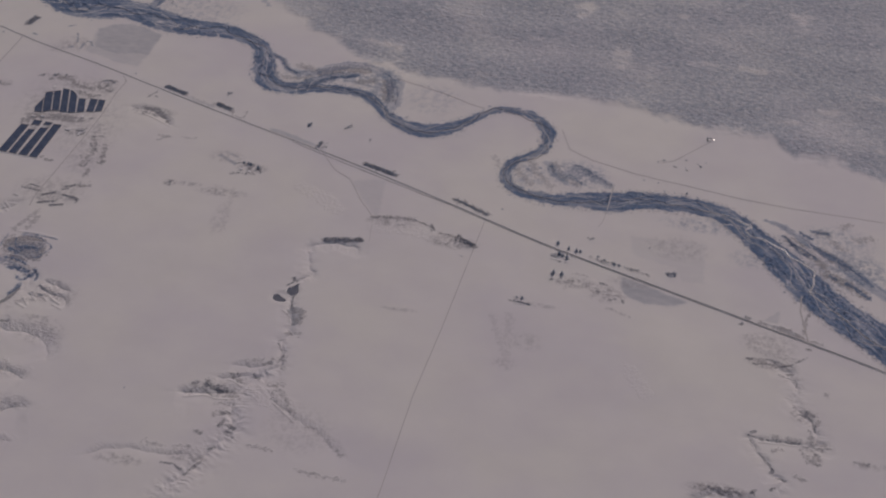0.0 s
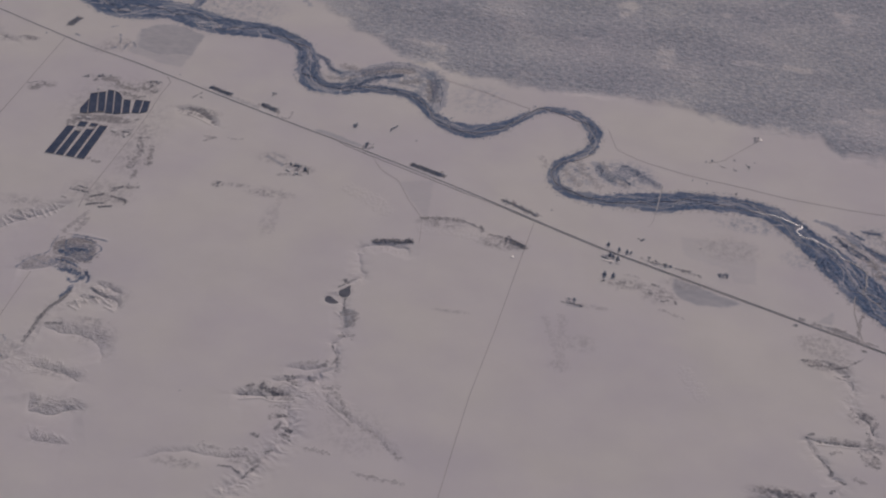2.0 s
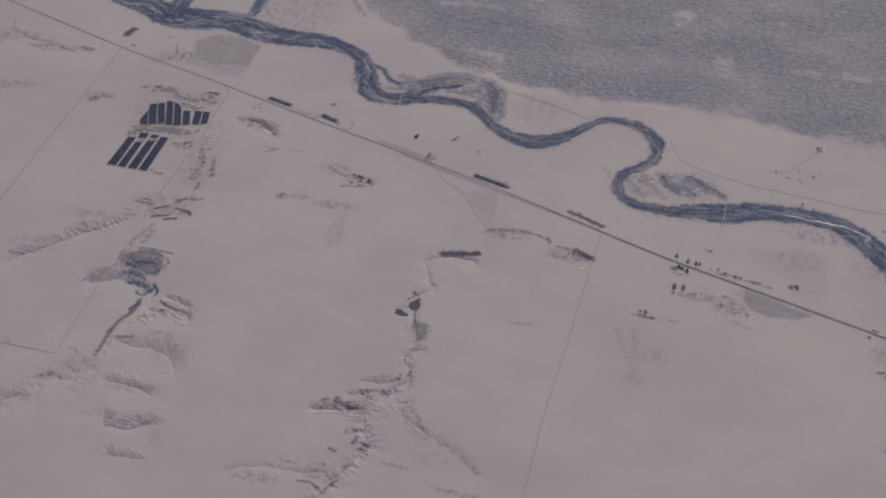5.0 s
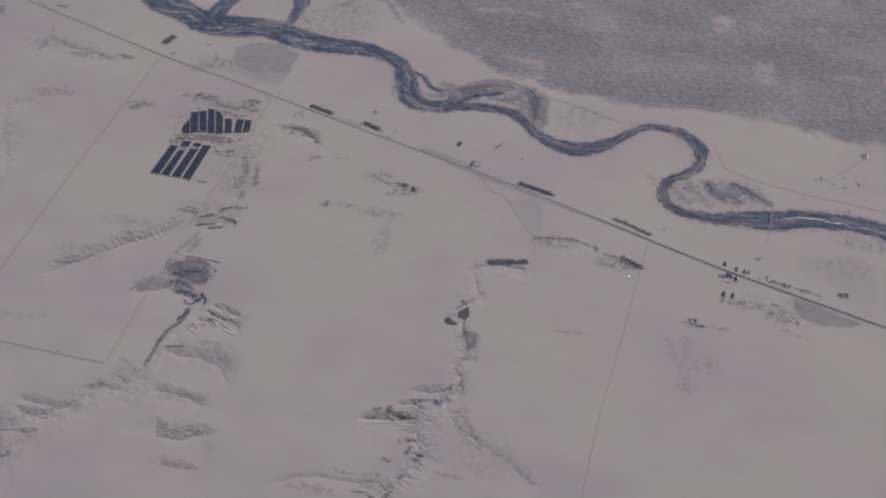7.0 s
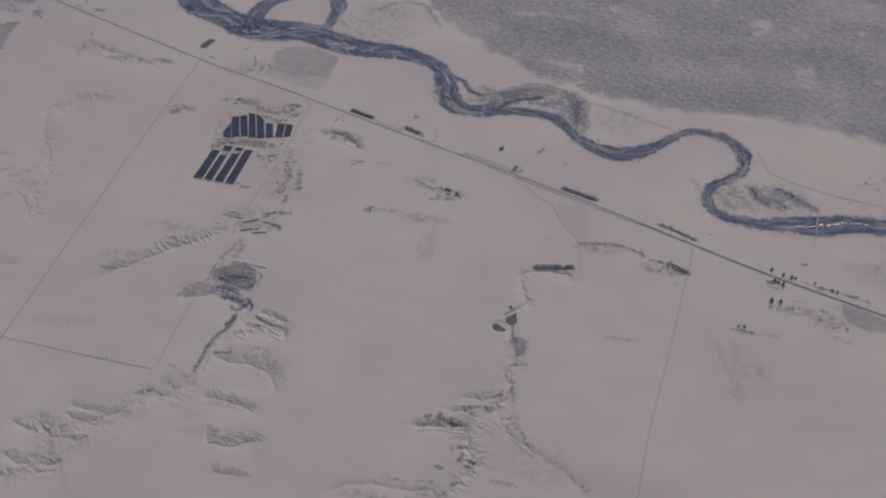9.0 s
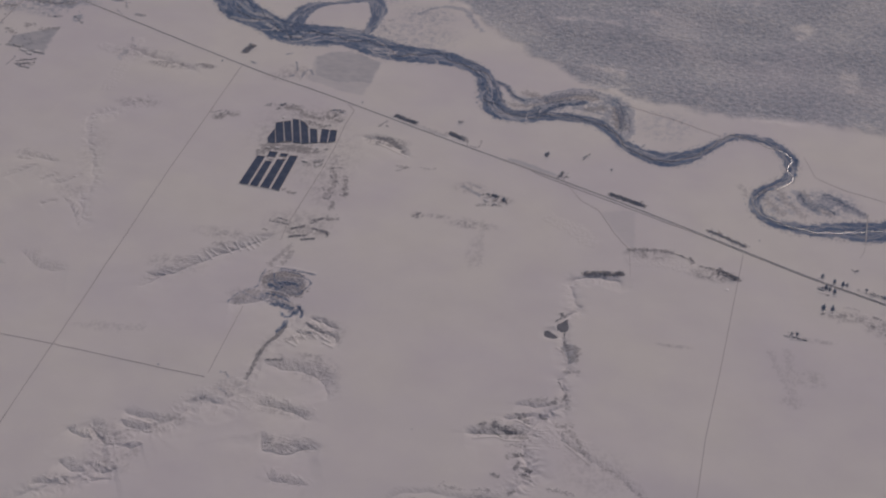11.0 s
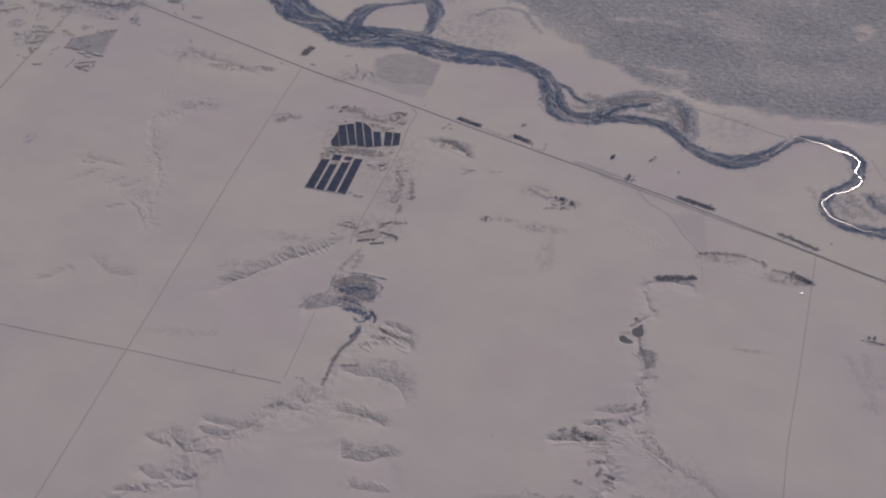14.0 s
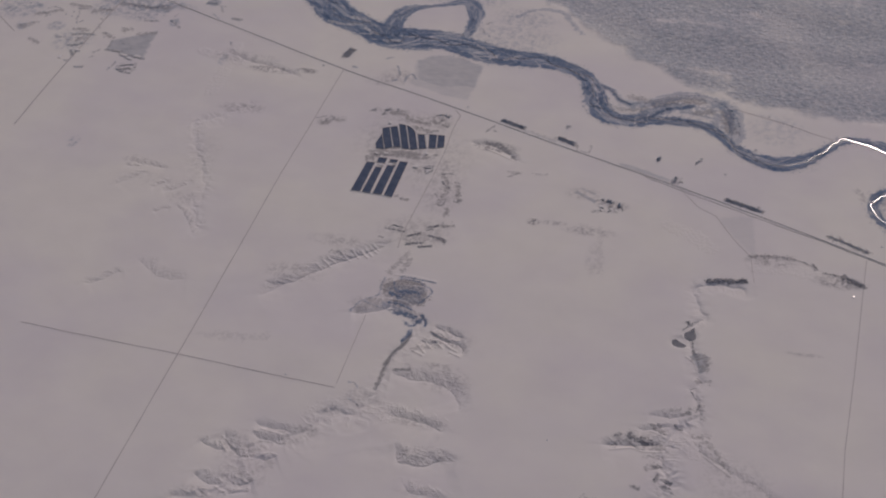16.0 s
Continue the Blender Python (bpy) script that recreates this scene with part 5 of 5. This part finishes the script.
# ---- feedlot ----
def cattle_pen(corners):
    c = np.array(corners, float)
    mid = c.mean(0)
    pen = tagged(holder("cattle_pen", *mid), "dark muddy feedlot pen fenced with pale rails", "cattle pen", "feedlot pens")
    base = pen.matrix_world.translation.z
    loc = c - mid
    if np.sum(loc[:, 0] * np.roll(loc[:, 1], -1) - np.roll(loc[:, 0], -1) * loc[:, 1]) < 0:
        loc = loc[::-1]
    n = len(loc)
    verts = np.vstack([np.c_[loc, np.full(n, 0.3)], np.c_[loc, np.full(n, -0.4)]])
    put("mud_floor", verts, [tuple(range(n))] + [(i, i + n, (i + 1) % n + n, (i + 1) % n) for i in range(n)], MUD, pen)
    for i in range(n):
        a, b = loc[i], loc[(i + 1) % n]
        d = (b - a) / (np.linalg.norm(b - a) + 1e-9)
        s = np.array([-d[1], d[0]]) * 0.16
        q = [a + s, b + s, b - s, a - s]
        put("fence", [(x, y, z) for z in (0.05, 1.0) for x, y in q], [(3, 2, 1, 0), (4, 5, 6, 7), (0, 1, 5, 4), (1, 2, 6, 5), (2, 3, 7, 6), (3, 0, 4, 7)], PLANK, pen)
    return pen


LOWER_PENS = [[(-1101.5, 1913), (-1084, 1912), (-1075.5, 2002), (-1091, 2001)], [(-1080.5, 1911.5), (-1065, 1910), (-1058.5, 1989), (-1071.5, 1989)], [(-1072, 2002.5), (-1056.5, 2002.5), (-1055, 2019), (-1071.5, 2019)],
              [(-1060, 1910), (-1043, 1909), (-1035.5, 1999.5), (-1050.5, 1998)], [(-1048.5, 2007), (-1035.5, 2008), (-1033.5, 2017), (-1048.5, 2017.5)], [(-1038.5, 1908.5), (-1022.5, 1906), (-1014, 2013.5), (-1029.5, 2013.5)]]
UPPER_PENS = [[(-1082.5, 2046), (-1067.5, 2046), (-1081, 2093), (-1087, 2061)], [(-1065.5, 2046.5), (-1052.5, 2055), (-1071, 2117.5), (-1084, 2111.5), (-1080, 2093.5)], [(-1050.5, 2057), (-1036.5, 2058), (-1056.5, 2123.5), (-1069.5, 2117.5)],
              [(-1034, 2054), (-1019.5, 2055), (-1041.5, 2129.5), (-1055, 2131)], [(-1017, 2053.5), (-1003.5, 2058), (-1019, 2111.5), (-1027.5, 2122.5), (-1039, 2130)], [(-1001, 2058.5), (-987.5, 2063), (-999, 2105.5), (-1013, 2104.5)],
              [(-984, 2065), (-970, 2066.5), (-975, 2108.5), (-990, 2108.5)], [(-967.5, 2067), (-955, 2073.5), (-959.5, 2109), (-973, 2109)]]
for corners in LOWER_PENS + UPPER_PENS:
    cattle_pen(corners)
# Snowed feed lanes between the pens.
for line in ([(-1082, 1911), (-1073.5, 2004)], [(-1062.5, 1909), (-1052.5, 2012)], [(-1040.8, 1907), (-1031.8, 2010)], [(-1103, 1910.5), (-1021, 1904)], [(-1052, 2057), (-1070.5, 2118.5)], [(-1035.3, 2056), (-1056, 2127)],
             [(-1018.3, 2054), (-1040.3, 2130.5)], [(-1002.3, 2058), (-1016, 2105)], [(-985.7, 2064), (-994, 2106)], [(-968.8, 2067), (-974, 2109)], [(-1056, 2133), (-1040, 2132), (-1025, 2124), (-1014, 2108), (-1000, 2107.5), (-990, 2111), (-958, 2111)]):
    tagged(ribbon("feed_lane", straight(line, 8), 2.0, SNOW_ROOF, 0.36), "narrow snowed feed lane between the pens", "lane", "feed lanes", "structure")


# ---- buildings ----
def gable(name, w, l, h, roof_mat, x, y, turn, label, category):
    b = tagged(holder(name, x, y, turn), label, category, "farm buildings")
    rise = w * 0.05
    v = [(-w / 2, -l / 2, -0.5), (w / 2, -l / 2, -0.5), (w / 2, l / 2, -0.5), (-w / 2, l / 2, -0.5), (-w / 2, -l / 2, h), (w / 2, -l / 2, h), (w / 2, l / 2, h), (-w / 2, l / 2, h), (0, -l / 2, h + rise), (0, l / 2, h + rise)]
    put("walls", v, [(3, 2, 1, 0), (0, 1, 5, 8, 4), (2, 3, 7, 9, 6), (1, 2, 6, 5), (3, 0, 4, 7)], WALL, b)
    o = 0.25
    for s in (-1, 1):
        e = [(s * (w / 2 + o), -l / 2 - o, h - 0.12), (s * (w / 2 + o), l / 2 + o, h - 0.12), (0, l / 2 + o, h + rise + 0.05), (0, -l / 2 - o, h + rise + 0.05)]
        put("roof_slope", e + [(p[0], p[1], p[2] + 0.18) for p in e], [(0, 1, 2, 3), (7, 6, 5, 4), (0, 4, 5, 1), (1, 5, 6, 2), (2, 6, 7, 3), (3, 7, 4, 0)], roof_mat, b)
    v, f = box_mesh(-w * 0.12, -l / 2 - 0.06, 0, w * 0.12, -l / 2 + 0.05, h * 0.75)
    put("door", v, f, ROOF, b)
    for s in (-1, 1):
        for k in (-0.28, 0.25):
            v, f = box_mesh(s * w / 2 - 0.05, k * l - 0.4, h * 0.4, s * w / 2 + 0.05, k * l + 0.4, h * 0.8)
            put("window", v, f, GLASS, b)
    return b


FEEDLOT_BUILDINGS = [
    (-1074, 2132, 5, 8, 20, 1), (-1063, 1998, 5, 9, 88, 1), (-1046, 2001, 6, 10, 88, 1), (-997, 2003, 6, 10, 85, 1), (-974, 2006, 6, 14, 88, 0), (-972, 1992, 5, 8, 0, 1), (-1078, 2031, 4, 8, 85, 1), (-985, 2047, 5, 7, 30, 1), (-1060, 2034, 5, 9, 88, 1),
]
ROADSIDE_BUILDINGS = [
    (-196, 1788, 2.6, 4.2, 70, 2), (-36, 1822, 6, 12, 75, 0), (-12, 1820, 5, 8, 10, 1), (-640, 1950, 5, 9, 60, 1), (-622, 1944, 4, 7, 60, 1), (-513, 2053, 5, 8, 20, 1), (-499, 2052, 5, 7, 20, 1), (240, 2222, 2.8, 4.2, 30, 2), (231, 2219, 4, 7, 30, 1),
]
SETTLEMENT_BUILDINGS = [
    (-1800, 2232, 6, 11, 5, 1), (-1772, 2262, 6, 12, 85, 1), (-1690, 2275, 7, 16, 80, 0), (-1672, 2262, 7, 18, 80, 1), (-1655, 2252, 7, 16, 80, 1), (-1640, 2262, 6, 14, 80, 1),
    (168, 2123, 4, 8, 70, 1), (190, 2118, 4, 7, 20, 1),
]
for x, y, w, l, turn, snowed in FEEDLOT_BUILDINGS + ROADSIDE_BUILDINGS + SETTLEMENT_BUILDINGS:
    far = l > 12
    gable("barn" if far else "farm_building", w, l, 1.1, (ROOF, SNOW_ROOF, SHEET)[snowed], x, y, turn,
          ("long low shed" if far else "small gabled farm building") + (" with a dark roof", " with a snow-covered roof", " with a bright sheet-metal roof")[snowed] + " in the snow", "barn" if far else "building")

# ---- trees ----
rng = np.random.default_rng(7)


def sprays(n, rx, rz, low, size, gen):
    """Loose triangles of twigs in a ragged crown."""
    p = gen.normal(size=(n, 3))
    p /= np.linalg.norm(p, axis=1)[:, None]
    p *= gen.uniform(0.35, 1.0, (n, 1)) ** 0.6
    c = p * np.array([rx, rx, rz]) + np.array([0, 0, low + rz])
    e = gen.normal(size=(n, 2, 3)) * size
    return np.stack([c + e[:, 0], c + e[:, 1], c - (e[:, 0] + e[:, 1]) * 0.6], 1)


def make_tree(name, label, tall, wide, mat, conifer, seed):
    gen = np.random.default_rng(seed)
    tree = tagged(new(name), label, "tree")
    v, f = [], []
    rings = 5
    for k in range(rings):
        r = 0.16 * tall / 4 * (1 - k / rings * 0.8)
        for j in range(6):
            v.append((r * math.cos(j * 1.047) + 0.05 * k * math.sin(seed), r * math.sin(j * 1.047), -0.5 + k / (rings - 1) * tall * 0.75))
    for k in range(rings - 1):
        for j in range(6):
            f.append((k * 6 + j, k * 6 + (j + 1) % 6, k * 6 + 6 + (j + 1) % 6, k * 6 + 6 + j))
    put("trunk", v, f, BARK, tree)
    if not conifer:
        for b in range(5):
            t = b * 1.257 + seed
            z0, z1, r1 = tall * (0.3 + 0.06 * b), tall * (0.6 + 0.06 * b), wide * 0.38
            a, c = Vector((0, 0, z0)), Vector((r1 * math.cos(t), r1 * math.sin(t), z1))
            s = Vector((-math.sin(t), math.cos(t), 0)) * 0.06
            u = Vector((0, 0, 0.07))
            put("limb", [a + s, a - s, a + u, c], [(0, 1, 3), (1, 2, 3), (2, 0, 3)], BARK, tree)
        tri = sprays(150, wide / 2, tall * 0.36, tall * 0.25, 0.22 * wide / 3, gen)
    else:
        tri = []
        for k in range(9):
            z, r = tall * (0.12 + 0.09 * k), wide / 2 * (1 - k / 9.5)
            for j in range(9):
                t = j * 0.698 + k * 0.4 + gen.normal() * 0.15
                q = r * gen.uniform(0.75, 1.15)
                tri.append([(0, 0, z + tall * 0.14), (q * math.cos(t - 0.3), q * math.sin(t - 0.3), z - 0.1), (q * math.cos(t + 0.3), q * math.sin(t + 0.3), z - 0.05)])
        tri = np.array(tri)
    put("crown", tri.reshape(-1, 3), np.arange(len(tri) * 3).reshape(-1, 3), mat, tree)
    return tree


BARE = [make_tree("bare_tree", "bare leafless shelterbelt tree standing in snow", 4.6, 4.2, PALE_TWIG, False, s) for s in (1, 2, 3)]
FIR = [make_tree("cedar_tree", "dark evergreen cedar standing in snow", 4.6, 3.4, NEEDLE, True, s) for s in (4, 5)]
used = set()


def plant(kinds, x, y, group, size=1.0, tall=1.0):
    ob = kinds[int(rng.integers(len(kinds)))]
    m = pose(x, y, float(height([x], [y])[0]), 0, 0, rng.uniform(0, 360))
    s = size * rng.uniform(0.75, 1.2)
    if ob.name in used:
        ob = copy_thing(ob, m)
    else:
        used.add(ob.name)
        ob.matrix_world = m
    ob.scale = (s, s, s * tall * rng.uniform(0.66, 0.9))
    ob["group"] = group


def belt(kinds, a, b, rows, spacing, group, apart=3.6, keep=1.0, size=1.0, stray=1.2, tall=1.0):
    a, b = np.array(a, float), np.array(b, float)
    n = max(2, int(np.linalg.norm(b - a) / spacing))
    d = (b - a) / np.linalg.norm(b - a)
    s = np.array([-d[1], d[0]])
    for r in range(rows):
        for k in range(n + 1):
            if rng.random() < keep:
                p = a + (b - a) * k / n + s * (r - (rows - 1) / 2) * apart + rng.normal(size=2) * stray
                plant(kinds, p[0], p[1], group, size, tall)


belt(FIR, (-857, 2181), (-812, 2164), 3, 2.5, "highway shelterbelt trees", 3.6, 0.95, 0.9, 0.6, 0.9)
belt(FIR, (-740, 2144), (-708, 2129), 3, 2.5, "highway shelterbelt trees", 3.6, 0.95, 0.9, 0.6, 0.9)
belt(FIR, (-415, 2013), (-352, 1990), 3, 2.5, "highway shelterbelt trees", 3.6, 0.95, 0.9, 0.6, 0.9)
belt(FIR, (-230, 1941), (-168, 1911), 3, 2.8, "highway shelterbelt trees", 2.4, 0.9, 0.72, 0.6, 0.75)
belt(FIR, (-1214, 2345), (-1204, 2374), 5, 2.8, "grove trees", 3.0, 0.95, 0.75)
belt(FIR, (163, 1810), (178, 1813), 3, 3.6, "grove trees")
belt(BARE, (-440, 1784), (-376, 1795), 4, 3.0, "creek trees", 2.8, 0.85, 0.7)
belt(BARE, (-210, 1834), (-178, 1818), 4, 3.0, "farm trees", 3.0, 0.85, 0.74)
belt(BARE, (54, 1822), (114, 1806), 1, 6.0, "highway yard trees", 4, 0.7, 0.8)
WEST_TREES = [(-470, 2119, 1.6), (-474, 2112, 1.4), (-465, 2124, 1.3), (-419, 2085, 1.2), (-728, 2181, 1.4), (-723, 2184, 1.2), (-1116, 2168, 1.5), (-1110, 2170, 1.2), (-1088, 2173, 1.5), (-1082, 2176, 1.3), (-1066, 2177, 1.2), (-969, 2176, 1.5), (-980, 2174, 1.5), (-962, 2171, 1.5), (-974, 2166, 1.2), (235, 2225, 1.4), (228, 2223, 1.3), (-510, 2060, 1.3), (-670, 1377, 0.6), (-1009, 1381, 1.0), (-1004, 1384, 0.8), (-757, 1885, 1.0), (-1250, 2300, 1.0)]
EAST_TREES = [(135, 2129, 1.0), (146, 2135, 1.2), (189, 2145, 1.2), (211, 2137, 1.0), (227, 2144, 1.0), (216, 2129, 1.3), (24, 1876, 1.2), (28, 1879, 1.0), (-141, 1928, 0.9), (130, 1874, 0.8), (192, 2041, 1.3), (138, 2064, 1.2), (111, 2067, 0.9), (-1097, 1437, 0.9), (-930, 2209, 1.2), (299, 1727, 1.3), (292, 1711, 1.2), (410, 1682, 1.2), (48, 1822, 1.1), (-352, 2290, 0.9), (-338, 2288, 0.9), (-310, 2270, 0.9), (-294, 2262, 0.9)]
for x, y, s in WEST_TREES + EAST_TREES:
    plant(FIR if s > 1.45 else BARE, x, y, "scattered trees", 0.82 * s)
for x, y, s in ((-32, 1855, 2.0), (-12, 1844, 1.4), (2, 1840, 1.5), (9, 1840, 1.5), (41, 1830, 1.0), (53, 1823, 1.0), (71, 1818, 1.5), (80, 1817, 1.4), (-13, 1819, 1.6), (-33, 1775, 2.3), (-18, 1775, 1.8), (-79, 1700, 1.7), (-88, 1699, 1.2), (-34, 1823, 1.6),
                (-27, 1827, 1.7), (-21, 1823, 1.6), (-547, 2111, 1.6), (-543, 2114, 1.8), (-545, 2108, 1.4), (-638, 1969, 1.5), (-629, 1967, 1.6), (-624, 1966, 1.5), (-608, 1958, 1.6), (-511, 2053, 1.2)):
    plant(FIR if s > 1.35 else BARE, x, y, "yard trees", 1.1 * s, 1.2)
for cx, cy, rx, ry, n in ((-1785, 2300, 26, 30, 8), (-1672, 2290, 34, 26, 6), (-1650, 2425, 40, 30, 8), (-1840, 2400, 60, 25, 8)):
    for k in range(n):
        plant(BARE, cx + rng.normal() * rx * 0.6, cy + rng.normal() * ry * 0.6, "settlement trees", 0.72)
for ob in BARE + FIR:
    if ob.name not in used:
        plant([ob], -1700, 2300, "settlement trees")


# ---- woods and brush too many to count ----
def thicket(name, label, areas, spacing, tall, wide, mat, keep=0.9, shun=(), sprigs=12, category="woods"):
    pts = []
    for line in areas:
        r = line[:, 2].max() + (8 if line[:, 2].max() > 9 else 2)
        x0, x1, y0, y1 = line[:, 0].min() - r, line[:, 0].max() + r, line[:, 1].min() - r, line[:, 1].max() + r
        gx, gy = np.meshgrid(np.arange(x0, x1, spacing), np.arange(y0, y1, spacing))
        x, y = gx.ravel() + rng.uniform(-0.5, 0.5, gx.size) * spacing, gy.ravel() + rng.uniform(-0.5, 0.5, gx.size) * spacing
        d, w, along, side, _ = away(x, y, line, r)
        lump = ripple(x / 14, y / 14, 51)
        dense = 0.9 + lump * 0.4 + 2.6 * streaks(along, d * side) * (w > 9)
        ok = (d < w + lump * np.minimum(7, 0.5 * w) - np.minimum(1, 0.2 * w)) & (rng.random(len(x)) < keep * np.clip(dense, 0.06, 1))
        for other, gap in shun:
            if ok.any():
                dd = away(x, y, other, gap + 1)[0]
                ok &= dd > gap
        pts.append(np.stack([x[ok], y[ok]], 1))
    pts = np.vstack(pts)
    n = len(pts)
    z = height(pts[:, 0], pts[:, 1])
    kinds = []
    for k in range(14):
        tri = sprays(sprigs, wide / 2, tall * 0.36, tall * 0.2, wide * 0.24, rng)
        stem = np.array([[(-0.12, 0, -0.4), (0.12, 0, -0.4), (0, 0.02, tall * 0.6)], [(0, -0.12, -0.4), (0, 0.12, -0.4), (0.02, 0, tall * 0.6)]])
        kinds.append(np.vstack([tri, stem]))
    kinds = np.array(kinds)
    pick, s, turn = rng.integers(0, 14, n), rng.uniform(0.65, 1.3, n), rng.uniform(0, 6.283, n)
    t = kinds[pick] * s[:, None, None, None]
    c, q = np.cos(turn)[:, None, None], np.sin(turn)[:, None, None]
    co = np.stack([t[..., 0] * c - t[..., 1] * q + pts[:, 0, None, None], t[..., 0] * q + t[..., 1] * c + pts[:, 1, None, None], t[..., 2] + z[:, None, None]], -1).reshape(-1, 3)
    me = bpy.data.meshes.new(name)
    me.vertices.add(len(co))
    me.vertices.foreach_set("co", co.ravel())
    me.loops.add(len(co))
    me.loops.foreach_set("vertex_index", np.arange(len(co), dtype=np.int32))
    me.polygons.add(len(co) // 3)
    me.polygons.foreach_set("loop_start", np.arange(len(co) // 3, dtype=np.int32) * 3)
    me.update(calc_edges=True)
    me.materials.append(mat)
    return tagged(new(name, me), label, category, kind="stuff")


channels = [(WATER_LINE, 0.9), (CAUSEWAY, 2.4)] + [(line, 0.5) for line in SIDE_CHANNELS[:2]]
thicket("river_woods", "dense bare cottonwoods and willows lining the river", [RIVER], 2.05, 0.75, 1.6, TWIG, 0.24, channels)
thicket("oxbow_woods", "bare brush lining an old river loop", [OXBOW, WEDGE], 2.2, 0.85, 1.7, TWIG, 0.22, channels)
thicket("loop_woods", "thin bare brush on an abandoned river loop", [LOOP, FAR_ARC, POINT_BAR, BRAID_EAST], 2.4, 0.8, 1.4, TWIG, 0.08, channels)
fringe = RIVER.copy()
fringe[:, 2] += 9
thicket("river_fringe", "scattered low willows on the river's snowy margin", [fringe], 4.0, 1.2, 1.6, TWIG, 0.15, category="brush")
for clump, name, label, mat in (
        ("creek", "creek_brush", "dark bare brush along a creek in the draw", SCRUB), ("pit", "pit_brush", "dark brush along the banks of an old gravel pit", TWIG), ("yard", "yard_brush", "tangled bare brush round the feedlot yards", SCRUB),
        ("town", "settlement_brush", "bare yard trees and hedges round the settlement", TWIG), ("draw", "gully_brush", "dark bare brush in eroded gullies, partly in place of a bank's shadow", SCRUB), ("east", "ditch_brush", "dark bare brush along a ditch and a draw", SCRUB),
        ("farm", "farmyard_brush", "bare bushes round farmyards", SCRUB), ("hwy", "roadside_brush", "bare bushes beside the highway", SCRUB), ("arm", "old_arm_brush", "dark willow brush along an old river arm", TWIG), ("west", "lane_brush", "low bare bushes in a snowy field", SCRUB)):
    thicket(name, label, CLUMPS[clump], 1.5, 1.0, 1.4, mat, 0.14 if clump == "town" else 0.26, category="brush")
thicket("hedgerow_brush", "grey bare hedgerow shrubs along a field edge", HEDGE_BRUSH, 2.0, 1.3, 1.7, SCRUB, 0.42, category="brush")
thicket("scroll_brush", "dark willow clumps on curved snowy river bars", SCROLL_BRUSH, 2.2, 1.2, 1.9, TWIG, 0.38, category="brush")


# ---- hay rows ----
def hay_row(a, b, wide):
    a, b = np.array(a, float), np.array(b, float)
    mid, long = (a + b) / 2, float(np.linalg.norm(b - a))
    row = tagged(holder("hay_row", *mid, math.degrees(math.atan2(b[1] - a[1], b[0] - a[0]))), "long low row of dark hay bales in snow", "hay row", "hay rows")
    n = max(2, int(long / 2.4))
    for k in range(n):
        x0 = -long / 2 + k * long / n
        v, f = [], []
        half, off, tall = wide / 2 * rng.uniform(0.55, 1.15), rng.normal() * 0.22 * wide, rng.uniform(0.9, 1.7)
        if n > 5 and rng.random() < 0.14:
            continue
        for x in (x0 + 0.05, x0 + long / n - 0.05):
            for j in range(8):
                t = j / 7 * math.pi
                v.append((x, off + half * math.cos(t), -0.3 + tall * math.sin(t) ** 0.7))
        for j in range(7):
            f.append((j, j + 1, j + 9, j + 8))
        f += [tuple(range(7, -1, -1)), tuple(range(8, 16))]
        put("bale", v, f, HAY, row)


for a, b, wide in (((-1017, 1819), (-979, 1815), 2.2), ((-1004, 1830), (-986, 1826), 2.2), ((-942, 1825), (-932, 1832), 2.2), ((-948, 1779), (-926, 1785), 2.4), ((-909, 1810), (-905, 1797), 2.2), ((-972, 1806), (-952, 1816), 4.6), ((-972, 1783), (-944, 1792), 4.6),
                   ((-940, 1834), (-923, 1843), 4.2), ((-935, 1812), (-910, 1808), 4.4), ((-1672, 2219), (-1632, 2237), 2), ((-1668, 2207), (-1630, 2222), 2), ((-1658, 2203), (-1634, 2199), 2), ((-86, 1692), (-64, 1687), 1.6)):
    hay_row(a, b, wide)
